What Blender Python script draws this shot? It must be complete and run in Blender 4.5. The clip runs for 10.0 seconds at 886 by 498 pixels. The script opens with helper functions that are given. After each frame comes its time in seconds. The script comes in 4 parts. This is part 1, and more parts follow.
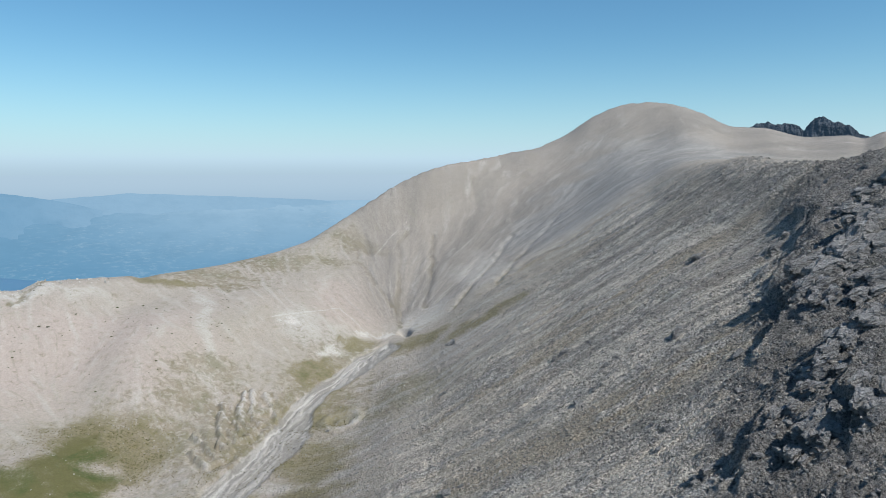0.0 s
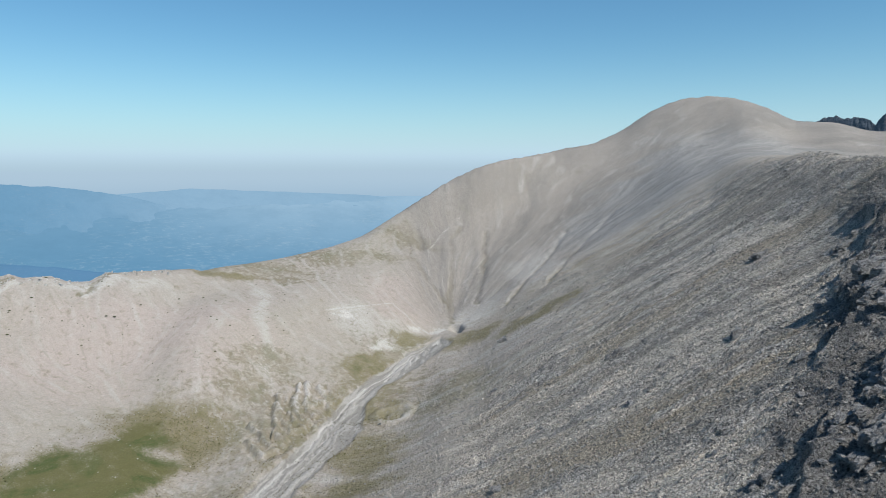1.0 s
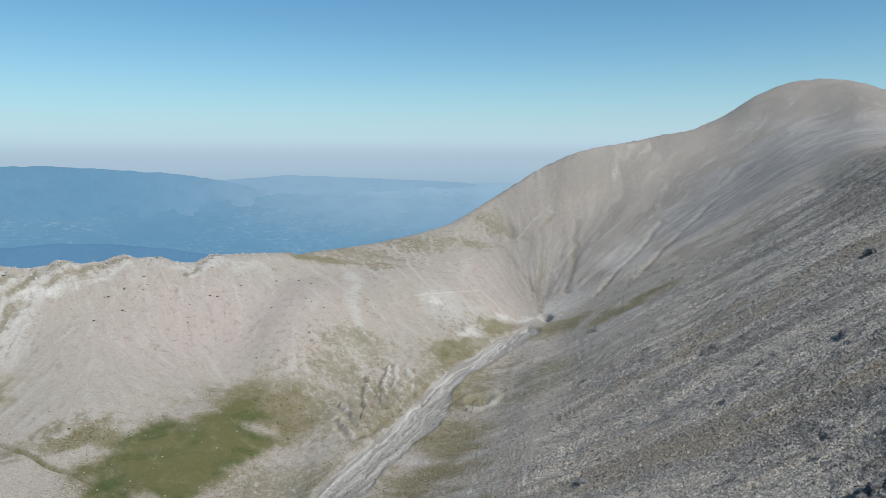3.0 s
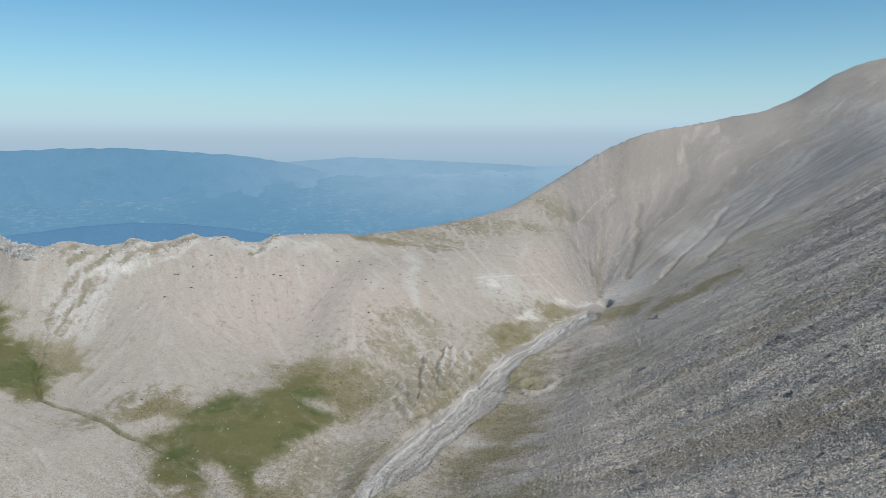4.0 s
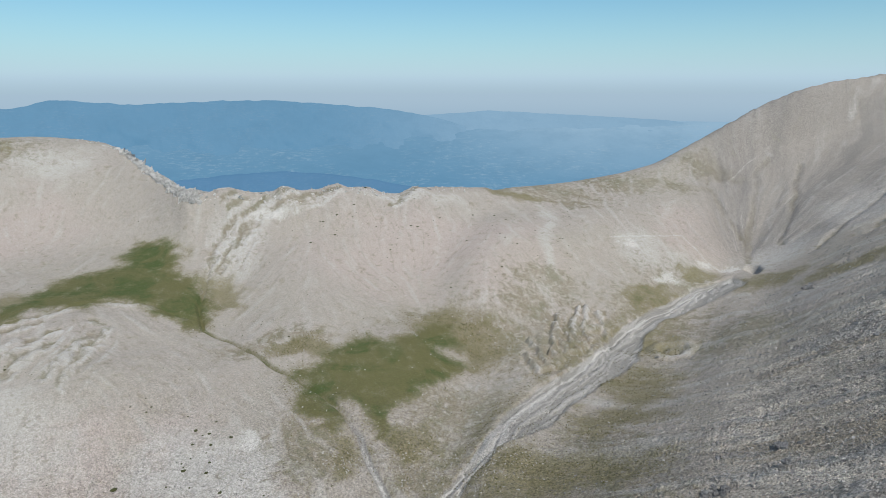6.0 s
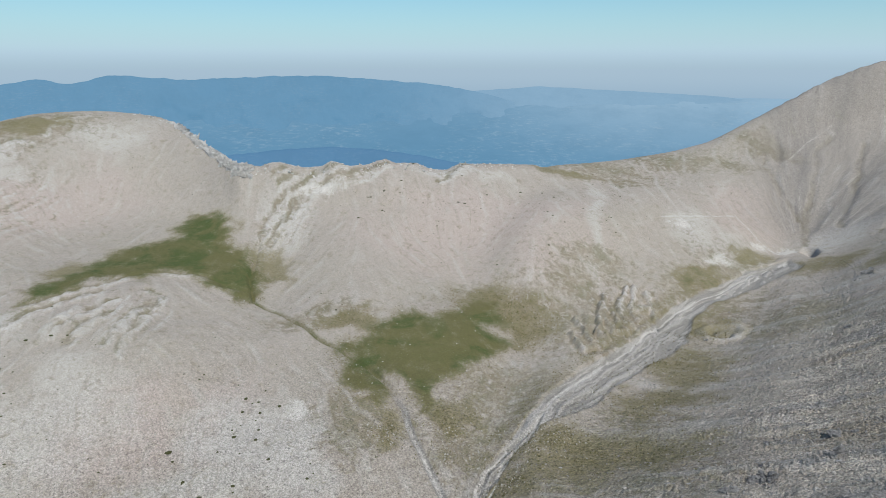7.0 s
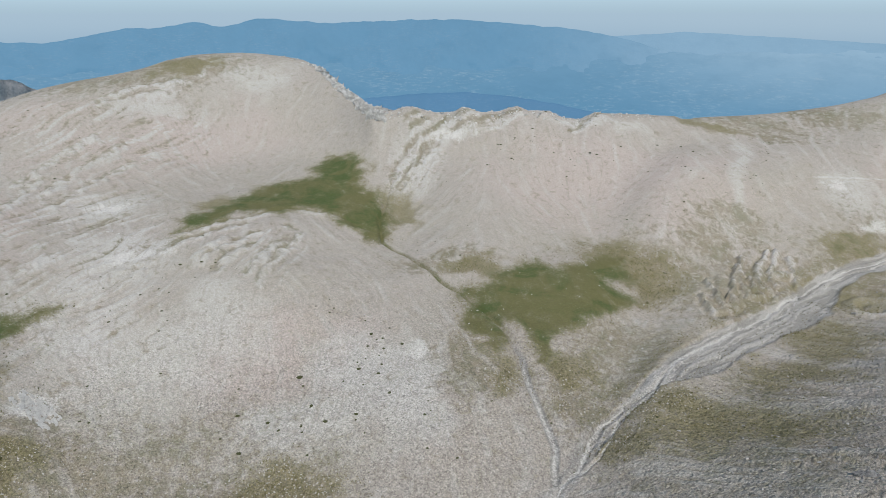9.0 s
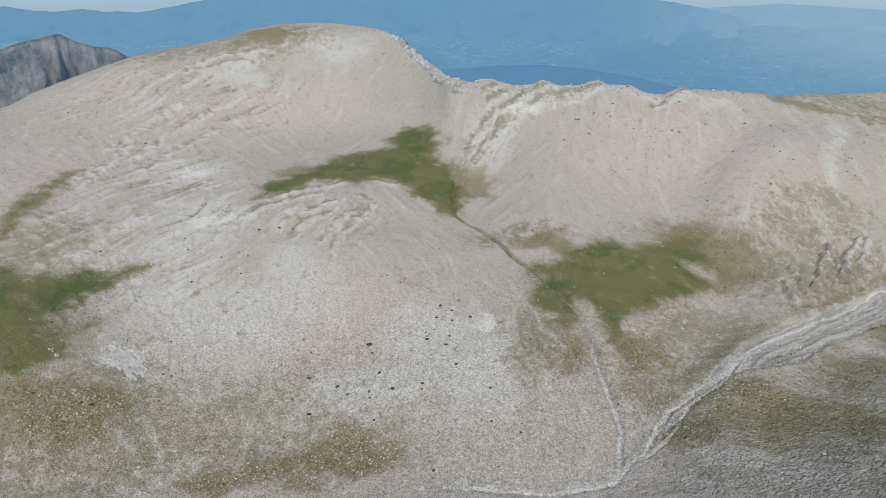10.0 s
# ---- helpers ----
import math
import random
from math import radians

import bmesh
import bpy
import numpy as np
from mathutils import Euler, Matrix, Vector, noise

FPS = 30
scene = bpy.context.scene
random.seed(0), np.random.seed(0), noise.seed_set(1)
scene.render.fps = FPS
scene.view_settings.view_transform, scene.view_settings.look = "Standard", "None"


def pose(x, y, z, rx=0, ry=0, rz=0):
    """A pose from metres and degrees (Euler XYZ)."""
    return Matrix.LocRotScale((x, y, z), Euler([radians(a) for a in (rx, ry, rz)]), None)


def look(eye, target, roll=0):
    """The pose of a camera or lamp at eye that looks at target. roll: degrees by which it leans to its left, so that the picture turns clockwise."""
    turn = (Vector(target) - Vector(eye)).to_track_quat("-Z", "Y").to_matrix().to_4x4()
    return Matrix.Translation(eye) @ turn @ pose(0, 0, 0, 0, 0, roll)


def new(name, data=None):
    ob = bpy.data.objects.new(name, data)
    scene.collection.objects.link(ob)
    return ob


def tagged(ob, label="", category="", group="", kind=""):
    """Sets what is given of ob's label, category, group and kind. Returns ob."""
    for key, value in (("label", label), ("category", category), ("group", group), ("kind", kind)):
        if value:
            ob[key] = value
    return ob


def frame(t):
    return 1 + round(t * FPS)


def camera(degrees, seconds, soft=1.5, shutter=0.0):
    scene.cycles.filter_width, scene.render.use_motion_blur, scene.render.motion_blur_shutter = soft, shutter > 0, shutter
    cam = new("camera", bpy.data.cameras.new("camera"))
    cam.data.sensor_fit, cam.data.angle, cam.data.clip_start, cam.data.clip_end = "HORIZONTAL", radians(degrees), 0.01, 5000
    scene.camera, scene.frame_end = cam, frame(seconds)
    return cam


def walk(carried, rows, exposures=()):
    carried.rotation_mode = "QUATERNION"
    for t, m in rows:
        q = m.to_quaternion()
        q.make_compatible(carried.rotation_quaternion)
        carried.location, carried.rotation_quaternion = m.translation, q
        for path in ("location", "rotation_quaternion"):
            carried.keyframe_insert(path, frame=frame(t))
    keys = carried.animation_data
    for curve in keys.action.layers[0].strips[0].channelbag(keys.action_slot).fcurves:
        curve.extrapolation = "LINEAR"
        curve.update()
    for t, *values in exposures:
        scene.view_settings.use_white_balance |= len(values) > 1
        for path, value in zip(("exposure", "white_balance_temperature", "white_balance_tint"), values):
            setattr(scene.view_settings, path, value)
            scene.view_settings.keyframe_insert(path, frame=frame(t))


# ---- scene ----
cam = camera(65.4, 10.0, 0.6)
EYE = 150.0
ROWS = [
    (0.0, 0.0, -6.61),
    (0.5, 2.77, -6.81),
    (1.0, 4.39, -6.94),
    (1.5, 5.94, -7.16),
    (2.0, 7.99, -7.40),
    (2.5, 9.87, -7.60),
    (4.0, 16.79, -9.42),
    (4.5, 19.86, -10.37),
    (5.0, 23.11, -11.30),
    (5.5, 25.92, -12.24),
    (7.0, 32.12, -15.10),
    (7.5, 34.46, -16.13),
    (8.0, 37.00, -17.21),
    (8.5, 39.90, -18.30),
    (9.0, 42.99, -19.39),
    (9.5, 46.10, -20.48),
    (10.0, 49.32, -21.58),
]
EXPOSURES = [(0.0, 0.0), (1.0, -0.04), (2.5, -0.12), (4.5, -0.18), (5.5, -0.19), (7.5, -0.19), (10.0, -0.17)]
walk(cam, [(t, pose(0, 0, EYE, 90 + pitch, 0, yaw)) for t, yaw, pitch in ROWS], EXPOSURES)

# ---- sky and sun ----
SUN_BEARING, SUN_UP = 126.0, 51.0
world = bpy.data.worlds.new("sky")
scene.world = world
world.use_nodes = True
wn = world.node_tree.nodes
wn.clear()
sky = wn.new("ShaderNodeTexSky")
sky.sky_type, sky.sun_disc = "NISHITA", False
sky.sun_elevation, sky.sun_rotation = radians(SUN_UP), radians(SUN_BEARING)
sky.altitude, sky.air_density, sky.dust_density, sky.ozone_density = 300, 1.0, 0.3, 1.6
back = wn.new("ShaderNodeBackground")
back.inputs["Strength"].default_value = 0.11
wout = wn.new("ShaderNodeOutputWorld")
tint = wn.new("ShaderNodeMix")
tint.data_type, tint.blend_type = "RGBA", "MULTIPLY"
tint.inputs["Factor"].default_value = 1.0
tint.inputs[7].default_value = (0.58, 0.94, 1.06, 1)
world.node_tree.links.new(sky.outputs[0], tint.inputs[6])
world.node_tree.links.new(tint.outputs[2], back.inputs[0])
world.node_tree.links.new(back.outputs[0], wout.inputs[0])
lamp = bpy.data.lights.new("sun", "SUN")
lamp.energy, lamp.angle, lamp.color = 4.6, radians(0.53), (1.0, 0.955, 0.885)
sun = new("sun", lamp)
a, e = radians(SUN_BEARING), radians(SUN_UP)
sun.matrix_world = look((900 * math.sin(a) * math.cos(e), 900 * math.cos(a) * math.cos(e), 900 * math.sin(e)), (0, 0, 0))


# ---- materials ----
class Nodes:
    """Small helper that strings shader nodes together."""

    def __init__(self, name):
        self.mat = bpy.data.materials.new(name)
        self.mat.use_nodes = True
        self.tree = self.mat.node_tree
        self.tree.nodes.clear()
        self.out = self.tree.nodes.new("ShaderNodeOutputMaterial")
        self.where = self.tree.nodes.new("ShaderNodeNewGeometry").outputs["Position"]

    def put(self, socket, value):
        if isinstance(value, bpy.types.NodeSocket):
            self.tree.links.new(value, socket)
        elif isinstance(value, tuple) and len(value) == 3 and socket.type == "RGBA":
            socket.default_value = (*value, 1)
        else:
            socket.default_value = value

    def attribute(self, name):
        n = self.tree.nodes.new("ShaderNodeAttribute")
        n.attribute_name = name
        return n.outputs["Fac"]

    def noise(self, scale, detail=4.0, rough=0.55, stretch=None, warp=0.0):
        n = self.tree.nodes.new("ShaderNodeTexNoise")
        n.inputs["Scale"].default_value, n.inputs["Detail"].default_value, n.inputs["Roughness"].default_value = scale, detail, rough
        n.inputs["Distortion"].default_value = warp
        self.put(n.inputs["Vector"], self.where if stretch is None else self.mapped(*stretch))
        return n.outputs["Fac"]

    def lines(self, name, across, along_, detail=4.0, rough=0.6):
        """Noise drawn out along a course stored on the mesh: metres across and along it."""
        a, m, n = (self.tree.nodes.new("ShaderNode" + k) for k in ("Attribute", "Mapping", "TexNoise"))
        a.attribute_name = name
        m.inputs["Scale"].default_value = (1 / across, 1 / along_, 1)
        self.put(m.inputs["Vector"], a.outputs["Vector"])
        self.put(n.inputs["Vector"], m.outputs[0])
        n.inputs["Scale"].default_value, n.inputs["Detail"].default_value, n.inputs["Roughness"].default_value = 1.0, detail, rough
        return n.outputs["Fac"]

    def mapped(self, scale, turn):
        m = self.tree.nodes.new("ShaderNodeMapping")
        m.inputs["Scale"].default_value, m.inputs["Rotation"].default_value = scale, turn
        self.put(m.inputs["Vector"], self.where)
        return m.outputs[0]

    def cells(self, scale, feature="F1", out="Distance", random=1.0):
        n = self.tree.nodes.new("ShaderNodeTexVoronoi")
        n.feature = feature
        n.inputs["Scale"].default_value, n.inputs["Randomness"].default_value = scale, random
        self.put(n.inputs["Vector"], self.where)
        return n.outputs[out]

    def math(self, op, a, b=0.0, c=0.0, clamp=False):
        n = self.tree.nodes.new("ShaderNodeMath")
        n.operation, n.use_clamp = op, clamp
        for s, v in zip(n.inputs, (a, b, c)):
            self.put(s, v)
        return n.outputs[0]

    def span(self, value, lo, hi, to_lo=0.0, to_hi=1.0):
        n = self.tree.nodes.new("ShaderNodeMapRange")
        n.interpolation_type = "SMOOTHSTEP"
        for s, v in zip(n.inputs, (value, lo, hi, to_lo, to_hi)):
            self.put(s, v)
        return n.outputs[0]

    def mix(self, fac, a, b, blend="MIX"):
        n = self.tree.nodes.new("ShaderNodeMix")
        n.data_type, n.blend_type = "RGBA", blend
        self.put(n.inputs["Factor"], fac)
        self.put(n.inputs[6], a)
        self.put(n.inputs[7], b)
        return n.outputs[2]

    def bump(self, height, distance, strength=1.0, normal=None):
        n = self.tree.nodes.new("ShaderNodeBump")
        n.inputs["Distance"].default_value, n.inputs["Strength"].default_value = distance, strength
        self.put(n.inputs["Height"], height)
        if normal is not None:
            self.put(n.inputs["Normal"], normal)
        return n.outputs[0]

    def surface(self, colour, rough=0.95, normal=None, glow=None, glow_strength=0.0, gloss=0.15):
        n = self.tree.nodes.new("ShaderNodeBsdfPrincipled")
        self.put(n.inputs["Base Color"], colour)
        self.put(n.inputs["Roughness"], rough)
        n.inputs["Specular IOR Level"].default_value = gloss
        if normal is not None:
            self.put(n.inputs["Normal"], normal)
        if glow is not None:
            self.put(n.inputs["Emission Color"], glow)
            n.inputs["Emission Strength"].default_value = glow_strength
        self.put(self.out.inputs["Surface"], n.outputs[0])
        return self.mat


def ground_material():
    """Alpine ground: pale limestone gravel, tan soil, turf, grey scree, stream gravel."""
    n = Nodes("alpine_ground")
    broad, mid, fine = n.noise(0.016, 5, 0.62, None, 0.6), n.noise(0.10, 6, 0.66, None, 0.4), n.noise(1.3, 7, 0.78)
    streak, thin = n.attribute("streak"), n.attribute("thin")
    wide = n.math("MULTIPLY_ADD", mid, 2.4, -1.2)
    grit = n.math("MULTIPLY_ADD", fine, 2.4, -1.2)
    mottle = n.math("MULTIPLY_ADD", n.noise(0.27, 6, 0.68, None, 0.7), 3.0, -1.5)
    base = n.mix(n.span(n.math("MULTIPLY_ADD", wide, 0.35, n.attribute("pink")), 0.0, 0.9, 0, 0.9), (0.345, 0.311, 0.272), (0.388, 0.334, 0.298))
    base = n.mix(n.span(n.math("ADD", n.attribute("white"), n.math("MULTIPLY_ADD", wide, 0.5, n.math("MULTIPLY", grit, 0.25))), 0.05, 1.1, 0, 0.85), base, (0.452, 0.434, 0.404))
    base = n.mix(n.span(n.math("ADD", n.attribute("olive"), n.math("MULTIPLY_ADD", mottle, 1.25, n.math("MULTIPLY", grit, 0.45))), 0.1, 1.15, 0, 0.85), base, n.mix(n.span(mid, 0.4, 0.62), (0.215, 0.185, 0.13), (0.155, 0.146, 0.088)))
    base = n.mix(n.span(n.math("MULTIPLY_ADD", grit, 0.4, mottle), 0.1, 0.9, 0, 0.5), base, (0.235, 0.208, 0.158))
    base = n.mix(n.span(n.math("MULTIPLY_ADD", grit, 0.4, mottle), -0.1, -0.9, 0, 0.5), base, (0.46, 0.437, 0.402))
    base = n.mix(n.span(n.math("ADD", streak, n.math("MULTIPLY", wide, 0.12)), 0.52, 0.76, 0, 0.5), base, (0.44, 0.42, 0.39))
    base = n.mix(n.span(n.math("ADD", thin, n.math("MULTIPLY", wide, 0.12)), 0.46, 0.24, 0, 0.5), base, (0.26, 0.235, 0.19))
    base = n.mix(n.span(broad, 0.4, 0.66, 0, 0.25), base, (0.33, 0.31, 0.25))
    # grey scree, in bands down the slope
    slope, headwall = n.attribute("slope"), n.attribute("head")
    band, strand = n.lines("lane", 11, 170, 5, 0.6), n.lines("lane", 1.5, 16, 4, 0.65)
    fan, rill = n.lines("fan", 9, 260, 5, 0.65), n.lines("fan", 2.0, 70, 5, 0.65)
    bands = n.math("ADD", n.math("MULTIPLY", band, slope), n.math("MULTIPLY", fan, n.math("SUBTRACT", 1.0, slope)))
    strands = n.math("ADD", n.math("MULTIPLY", strand, slope), n.math("MULTIPLY", n.math("MULTIPLY_ADD", rill, 0.55, 0.22), n.math("SUBTRACT", 1.0, slope)))
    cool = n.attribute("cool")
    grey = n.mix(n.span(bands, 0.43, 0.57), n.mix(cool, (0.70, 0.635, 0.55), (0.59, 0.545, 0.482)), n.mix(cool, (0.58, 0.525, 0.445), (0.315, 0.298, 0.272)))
    grey = n.mix(n.span(n.lines("lane", 24, 200, 3, 0.5), 0.48, 0.62, 0, 0.75), grey, (0.41, 0.355, 0.275))
    grey = n.mix(n.span(n.math("MULTIPLY_ADD", grit, 0.12, strands), 0.55, 0.72, 0, 0.6), grey, (0.66, 0.635, 0.595))
    grey = n.mix(n.span(n.math("MULTIPLY_ADD", grit, 0.12, strands), 0.45, 0.30, 0, 0.7), grey, (0.31, 0.288, 0.252))
    stone = n.mix(n.span(strands, 0.35, 0.65), (0.27, 0.265, 0.257), (0.56, 0.54, 0.51))
    grey = n.mix(n.span(n.math("ADD", n.attribute("bare"), n.math("MULTIPLY", wide, 0.4)), 0.3, 0.9, 0, 0.75), grey, stone)
    grey = n.mix(n.span(n.math("ADD", n.attribute("near"), n.math("MULTIPLY", wide, 0.4)), 0.15, 0.8, 0, 0.9), grey, n.mix(n.span(mid, 0.35, 0.65), (0.285, 0.275, 0.26), (0.165, 0.165, 0.168)))
    grey = n.mix(n.math("MULTIPLY", headwall, 0.8), grey, n.mix(n.span(rill, 0.36, 0.66), (0.215, 0.212, 0.208), (0.33, 0.32, 0.305)))
    flank = n.mix(n.span(fan, 0.38, 0.62), (0.308, 0.28, 0.249), (0.235, 0.219, 0.20))
    flank = n.mix(n.span(n.math("MULTIPLY_ADD", wide, 0.1, rill), 0.54, 0.72, 0, 0.5), flank, (0.45, 0.428, 0.395))
    flank = n.mix(n.span(n.math("MULTIPLY_ADD", mottle, 0.5, wide), 0.1, 0.9, 0, 0.45), flank, (0.25, 0.222, 0.178))
    flank = n.mix(n.span(n.math("MULTIPLY_ADD", grit, 0.3, n.attribute("white")), 0.2, 1.0, 0, 0.7), flank, (0.43, 0.408, 0.375))
    flank = n.mix(n.span(n.math("MULTIPLY_ADD", mottle, 0.3, n.attribute("olive")), 0.25, 1.0, 0, 0.7), flank, (0.19, 0.168, 0.128))
    base = n.mix(n.math("MULTIPLY", headwall, 0.9), base, flank)
    dark = n.math("ADD", n.attribute("dark"), n.math("MULTIPLY", wide, 0.5))
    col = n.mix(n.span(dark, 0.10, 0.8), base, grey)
    # bare pale rock
    pale = n.math("ADD", n.attribute("pale"), n.math("MULTIPLY", n.math("ADD", grit, n.math("SUBTRACT", thin, 0.5)), 0.9))
    col = n.mix(n.span(n.math("MULTIPLY_ADD", wide, 0.5, pale), 0.3, 1.05, 0, 0.8), col, (0.53, 0.51, 0.475))
    # tawny turf and green meadow, broken up at the edges
    tuft = n.math("ADD", n.math("MULTIPLY", wide, 1.2), n.math("MULTIPLY", grit, 1.3))
    turf = n.span(n.math("ADD", n.math("MULTIPLY", n.attribute("turf"), 0.9), n.math("MULTIPLY", tuft, 0.6)), 0.18, 0.9, 0, 0.8)
    col = n.mix(turf, col, n.mix(n.span(fine, 0.3, 0.7), (0.135, 0.118, 0.052), (0.21, 0.185, 0.105)))
    lawn = n.span(n.math("ADD", n.attribute("grass"), n.math("MULTIPLY", tuft, 0.5)), 0.1, 1.0, 0, 0.95)
    green = n.mix(n.span(n.noise(0.035, 5, 0.65, None, 1.0), 0.40, 0.56), n.mix(n.span(mid, 0.3, 0.7), (0.078, 0.094, 0.032), (0.055, 0.082, 0.025)), n.mix(mid, (0.13, 0.118, 0.053), (0.094, 0.10, 0.039)))
    col = n.mix(lawn, col, green)
    # stream gravel and trodden paths
    col = n.mix(n.span(n.math("ADD", n.attribute("bed"), n.math("MULTIPLY", grit, 0.5)), 0.1, 0.7, 0, 0.9), col, n.mix(n.span(streak, 0.4, 0.6), (0.245, 0.236, 0.22), (0.335, 0.323, 0.302)))
    col = n.mix(n.span(n.math("ADD", n.attribute("path"), n.math("ADD", n.math("MULTIPLY", grit, 0.8), n.math("MULTIPLY", wide, 0.5))), 0.2, 1.2, 0, 0.75), col, (0.50, 0.48, 0.445))
    # single stones of varied tone, the shadow gaps between them painted dark
    stones, pebbles = n.cells(1.7), n.cells(4.0)
    coarse = n.math("MAXIMUM", n.span(n.math("SUBTRACT", n.attribute("dark"), n.attribute("head")), 0.05, 0.7, 0.0, 1.1), n.math("MULTIPLY_ADD", headwall, 0.3, n.span(n.attribute("stony"), 0.0, 1.0, 0.28, 0.8)))
    tone = n.tree.nodes.new("ShaderNodeSeparateColor")
    n.put(tone.inputs[0], n.cells(2.4, "F1", "Color"))
    tiny = n.tree.nodes.new("ShaderNodeSeparateColor")
    n.put(tiny.inputs[0], n.cells(5.5, "F1", "Color"))
    speck = n.math("MULTIPLY_ADD", n.span(fine, 0.22, 0.8), 1.0, -0.51)
    # painted shadow gaps: darker towards the rim of each stone cell
    speck = n.math("ADD", speck, n.span(stones, 0.05, 0.8, 0.13, -0.20))
    speck = n.math("ADD", speck, n.math("MULTIPLY_ADD", tone.outputs[0], 0.40, -0.20))
    speck = n.math("ADD", speck, n.math("MULTIPLY_ADD", tiny.outputs[0], 0.44, -0.22))
    speck = n.math("ADD", speck, n.span(n.noise(0.75, 4, 0.7, None, 0.5), 0.32, 0.68, -0.17, 0.17))
    speck = n.math("MULTIPLY_ADD", speck, coarse, 1.0)
    shade = n.tree.nodes.new("ShaderNodeCombineColor")
    for s in shade.inputs:
        n.put(s, speck)
    soft = n.math("MULTIPLY_ADD", lawn, -0.45, 1.0)
    col = n.mix(soft, col, n.mix(1.0, col, shade.outputs[0], "MULTIPLY"))
    rough_relief = n.math("MULTIPLY_ADD", n.math("SUBTRACT", n.attribute("dark"), n.attribute("head"), 0.0, True), 1.4, n.math("MULTIPLY_ADD", headwall, 0.16, n.span(n.attribute("stony"), 0.0, 1.0, 0.07, 0.16)))
    height = n.math("MULTIPLY", n.math("ADD", fine, n.math("MULTIPLY", n.math("ADD", stones, n.math("MULTIPLY", pebbles, 0.4)), -0.5)), rough_relief)
    normal = n.bump(n.math("ADD", height, n.math("ADD", n.math("MULTIPLY", n.noise(0.22, 4), n.span(headwall, 0, 1, 0.6, 0.25)), n.math("MULTIPLY", n.math("ADD", n.cells(0.62), n.cells(1.25)), n.span(n.math("MAXIMUM", slope, n.math("MULTIPLY", n.attribute("stony"), 0.5)), 0.0, 1.0, -0.05, -0.34)))), 1.1, 1.0)
    return n.surface(col, 0.95, normal)


def rock_material(name, light, dark, glow=None, strength=0.0, scale=1.0, seams=0.55, bands=0.65):
    n = Nodes(name)
    big, small = n.noise(0.35 * scale, 5, 0.65), n.noise(2.4 * scale, 6, 0.7)
    col = n.mix(n.span(big, 0.3, 0.7), dark, light)
    col = n.mix(n.span(small, 0.35, 0.75, 0, 0.6), col, tuple(min(c * 1.25, 0.72) for c in light))
    layers = n.noise(1.1 * scale, 6, 0.7, ((0.45, 0.45, 2.0), (0.25, 0.45, 0.3)), 0.8)
    col = n.mix(n.span(layers, 0.50, 0.36, 0, bands), col, tuple(c * seams for c in dark))
    normal = n.bump(n.math("ADD", small, n.math("MULTIPLY", layers, 2.46 * bands)), 0.7 / scale, 1.0)
    # glow, if given, is haze painted on far rock as emission
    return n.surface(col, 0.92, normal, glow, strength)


def stone_material(name, dark, light):
    """Loose pieces, each of its own tone."""
    n = Nodes(name)
    one = n.tree.nodes.new("ShaderNodeNewGeometry").outputs["Random Per Island"]
    col = n.mix(one, dark, light)
    return n.surface(n.mix(n.span(n.noise(2.5, 5, 0.7), 0.3, 0.7, 0, 0.5), col, tuple(c * 0.6 for c in dark)), 0.95)


def shrub_material():
    n = Nodes("juniper_green")
    small = n.noise(3.0, 4, 0.7)
    return n.surface(n.mix(small, (0.035, 0.042, 0.018), (0.085, 0.085, 0.035)), 0.9, n.bump(small, 0.2))


def haze_glow_material(name, low, high, patch, amount, scale=0.004):
    """Land so far off that the air's own light lies over it: haze painted as emission on a dim surface."""
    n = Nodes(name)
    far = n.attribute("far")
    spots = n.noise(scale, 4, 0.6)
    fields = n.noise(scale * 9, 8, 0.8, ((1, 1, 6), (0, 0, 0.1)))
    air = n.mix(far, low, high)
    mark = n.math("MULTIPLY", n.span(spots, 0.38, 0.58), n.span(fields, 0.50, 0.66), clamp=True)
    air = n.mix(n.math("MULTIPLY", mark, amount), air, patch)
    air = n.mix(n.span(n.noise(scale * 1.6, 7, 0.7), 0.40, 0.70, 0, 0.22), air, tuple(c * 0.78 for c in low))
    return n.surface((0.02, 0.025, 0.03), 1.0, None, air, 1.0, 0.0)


GROUND = ground_material()
GREY_ROCK = rock_material("grey_marble", (0.34, 0.335, 0.328), (0.15, 0.15, 0.153))
PALE_ROCK = rock_material("pale_limestone", (0.60, 0.58, 0.545), (0.44, 0.42, 0.39), None, 0.0, 1.0, 0.85)
# weak blue emission on these two rocks stands in for haze
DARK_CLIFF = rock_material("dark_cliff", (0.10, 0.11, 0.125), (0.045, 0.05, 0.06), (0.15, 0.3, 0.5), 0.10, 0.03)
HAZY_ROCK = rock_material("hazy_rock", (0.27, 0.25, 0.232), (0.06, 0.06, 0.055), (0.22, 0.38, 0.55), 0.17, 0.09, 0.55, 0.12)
SHRUB = shrub_material()
SCREE = stone_material("scree_stone", (0.21, 0.20, 0.185), (0.43, 0.41, 0.38))
LEDGE = stone_material("ledge_stone", (0.24, 0.237, 0.232), (0.50, 0.485, 0.465))
PALE_STONE = stone_material("pale_stone", (0.36, 0.34, 0.305), (0.50, 0.48, 0.445))
TUSSOCK = stone_material("dry_grass", (0.085, 0.085, 0.03), (0.19, 0.165, 0.075))
# blues of these four are painted haze, emitted rather than lit
LOWLAND = haze_glow_material("hazy_lowland", (0.10, 0.272, 0.445), (0.30, 0.475, 0.635), (0.40, 0.54, 0.65), 0.45, 0.0022)
RANGE = haze_glow_material("hazy_range", (0.132, 0.31, 0.49), (0.262, 0.435, 0.60), (0.27, 0.40, 0.53), 0.42, 0.0035)
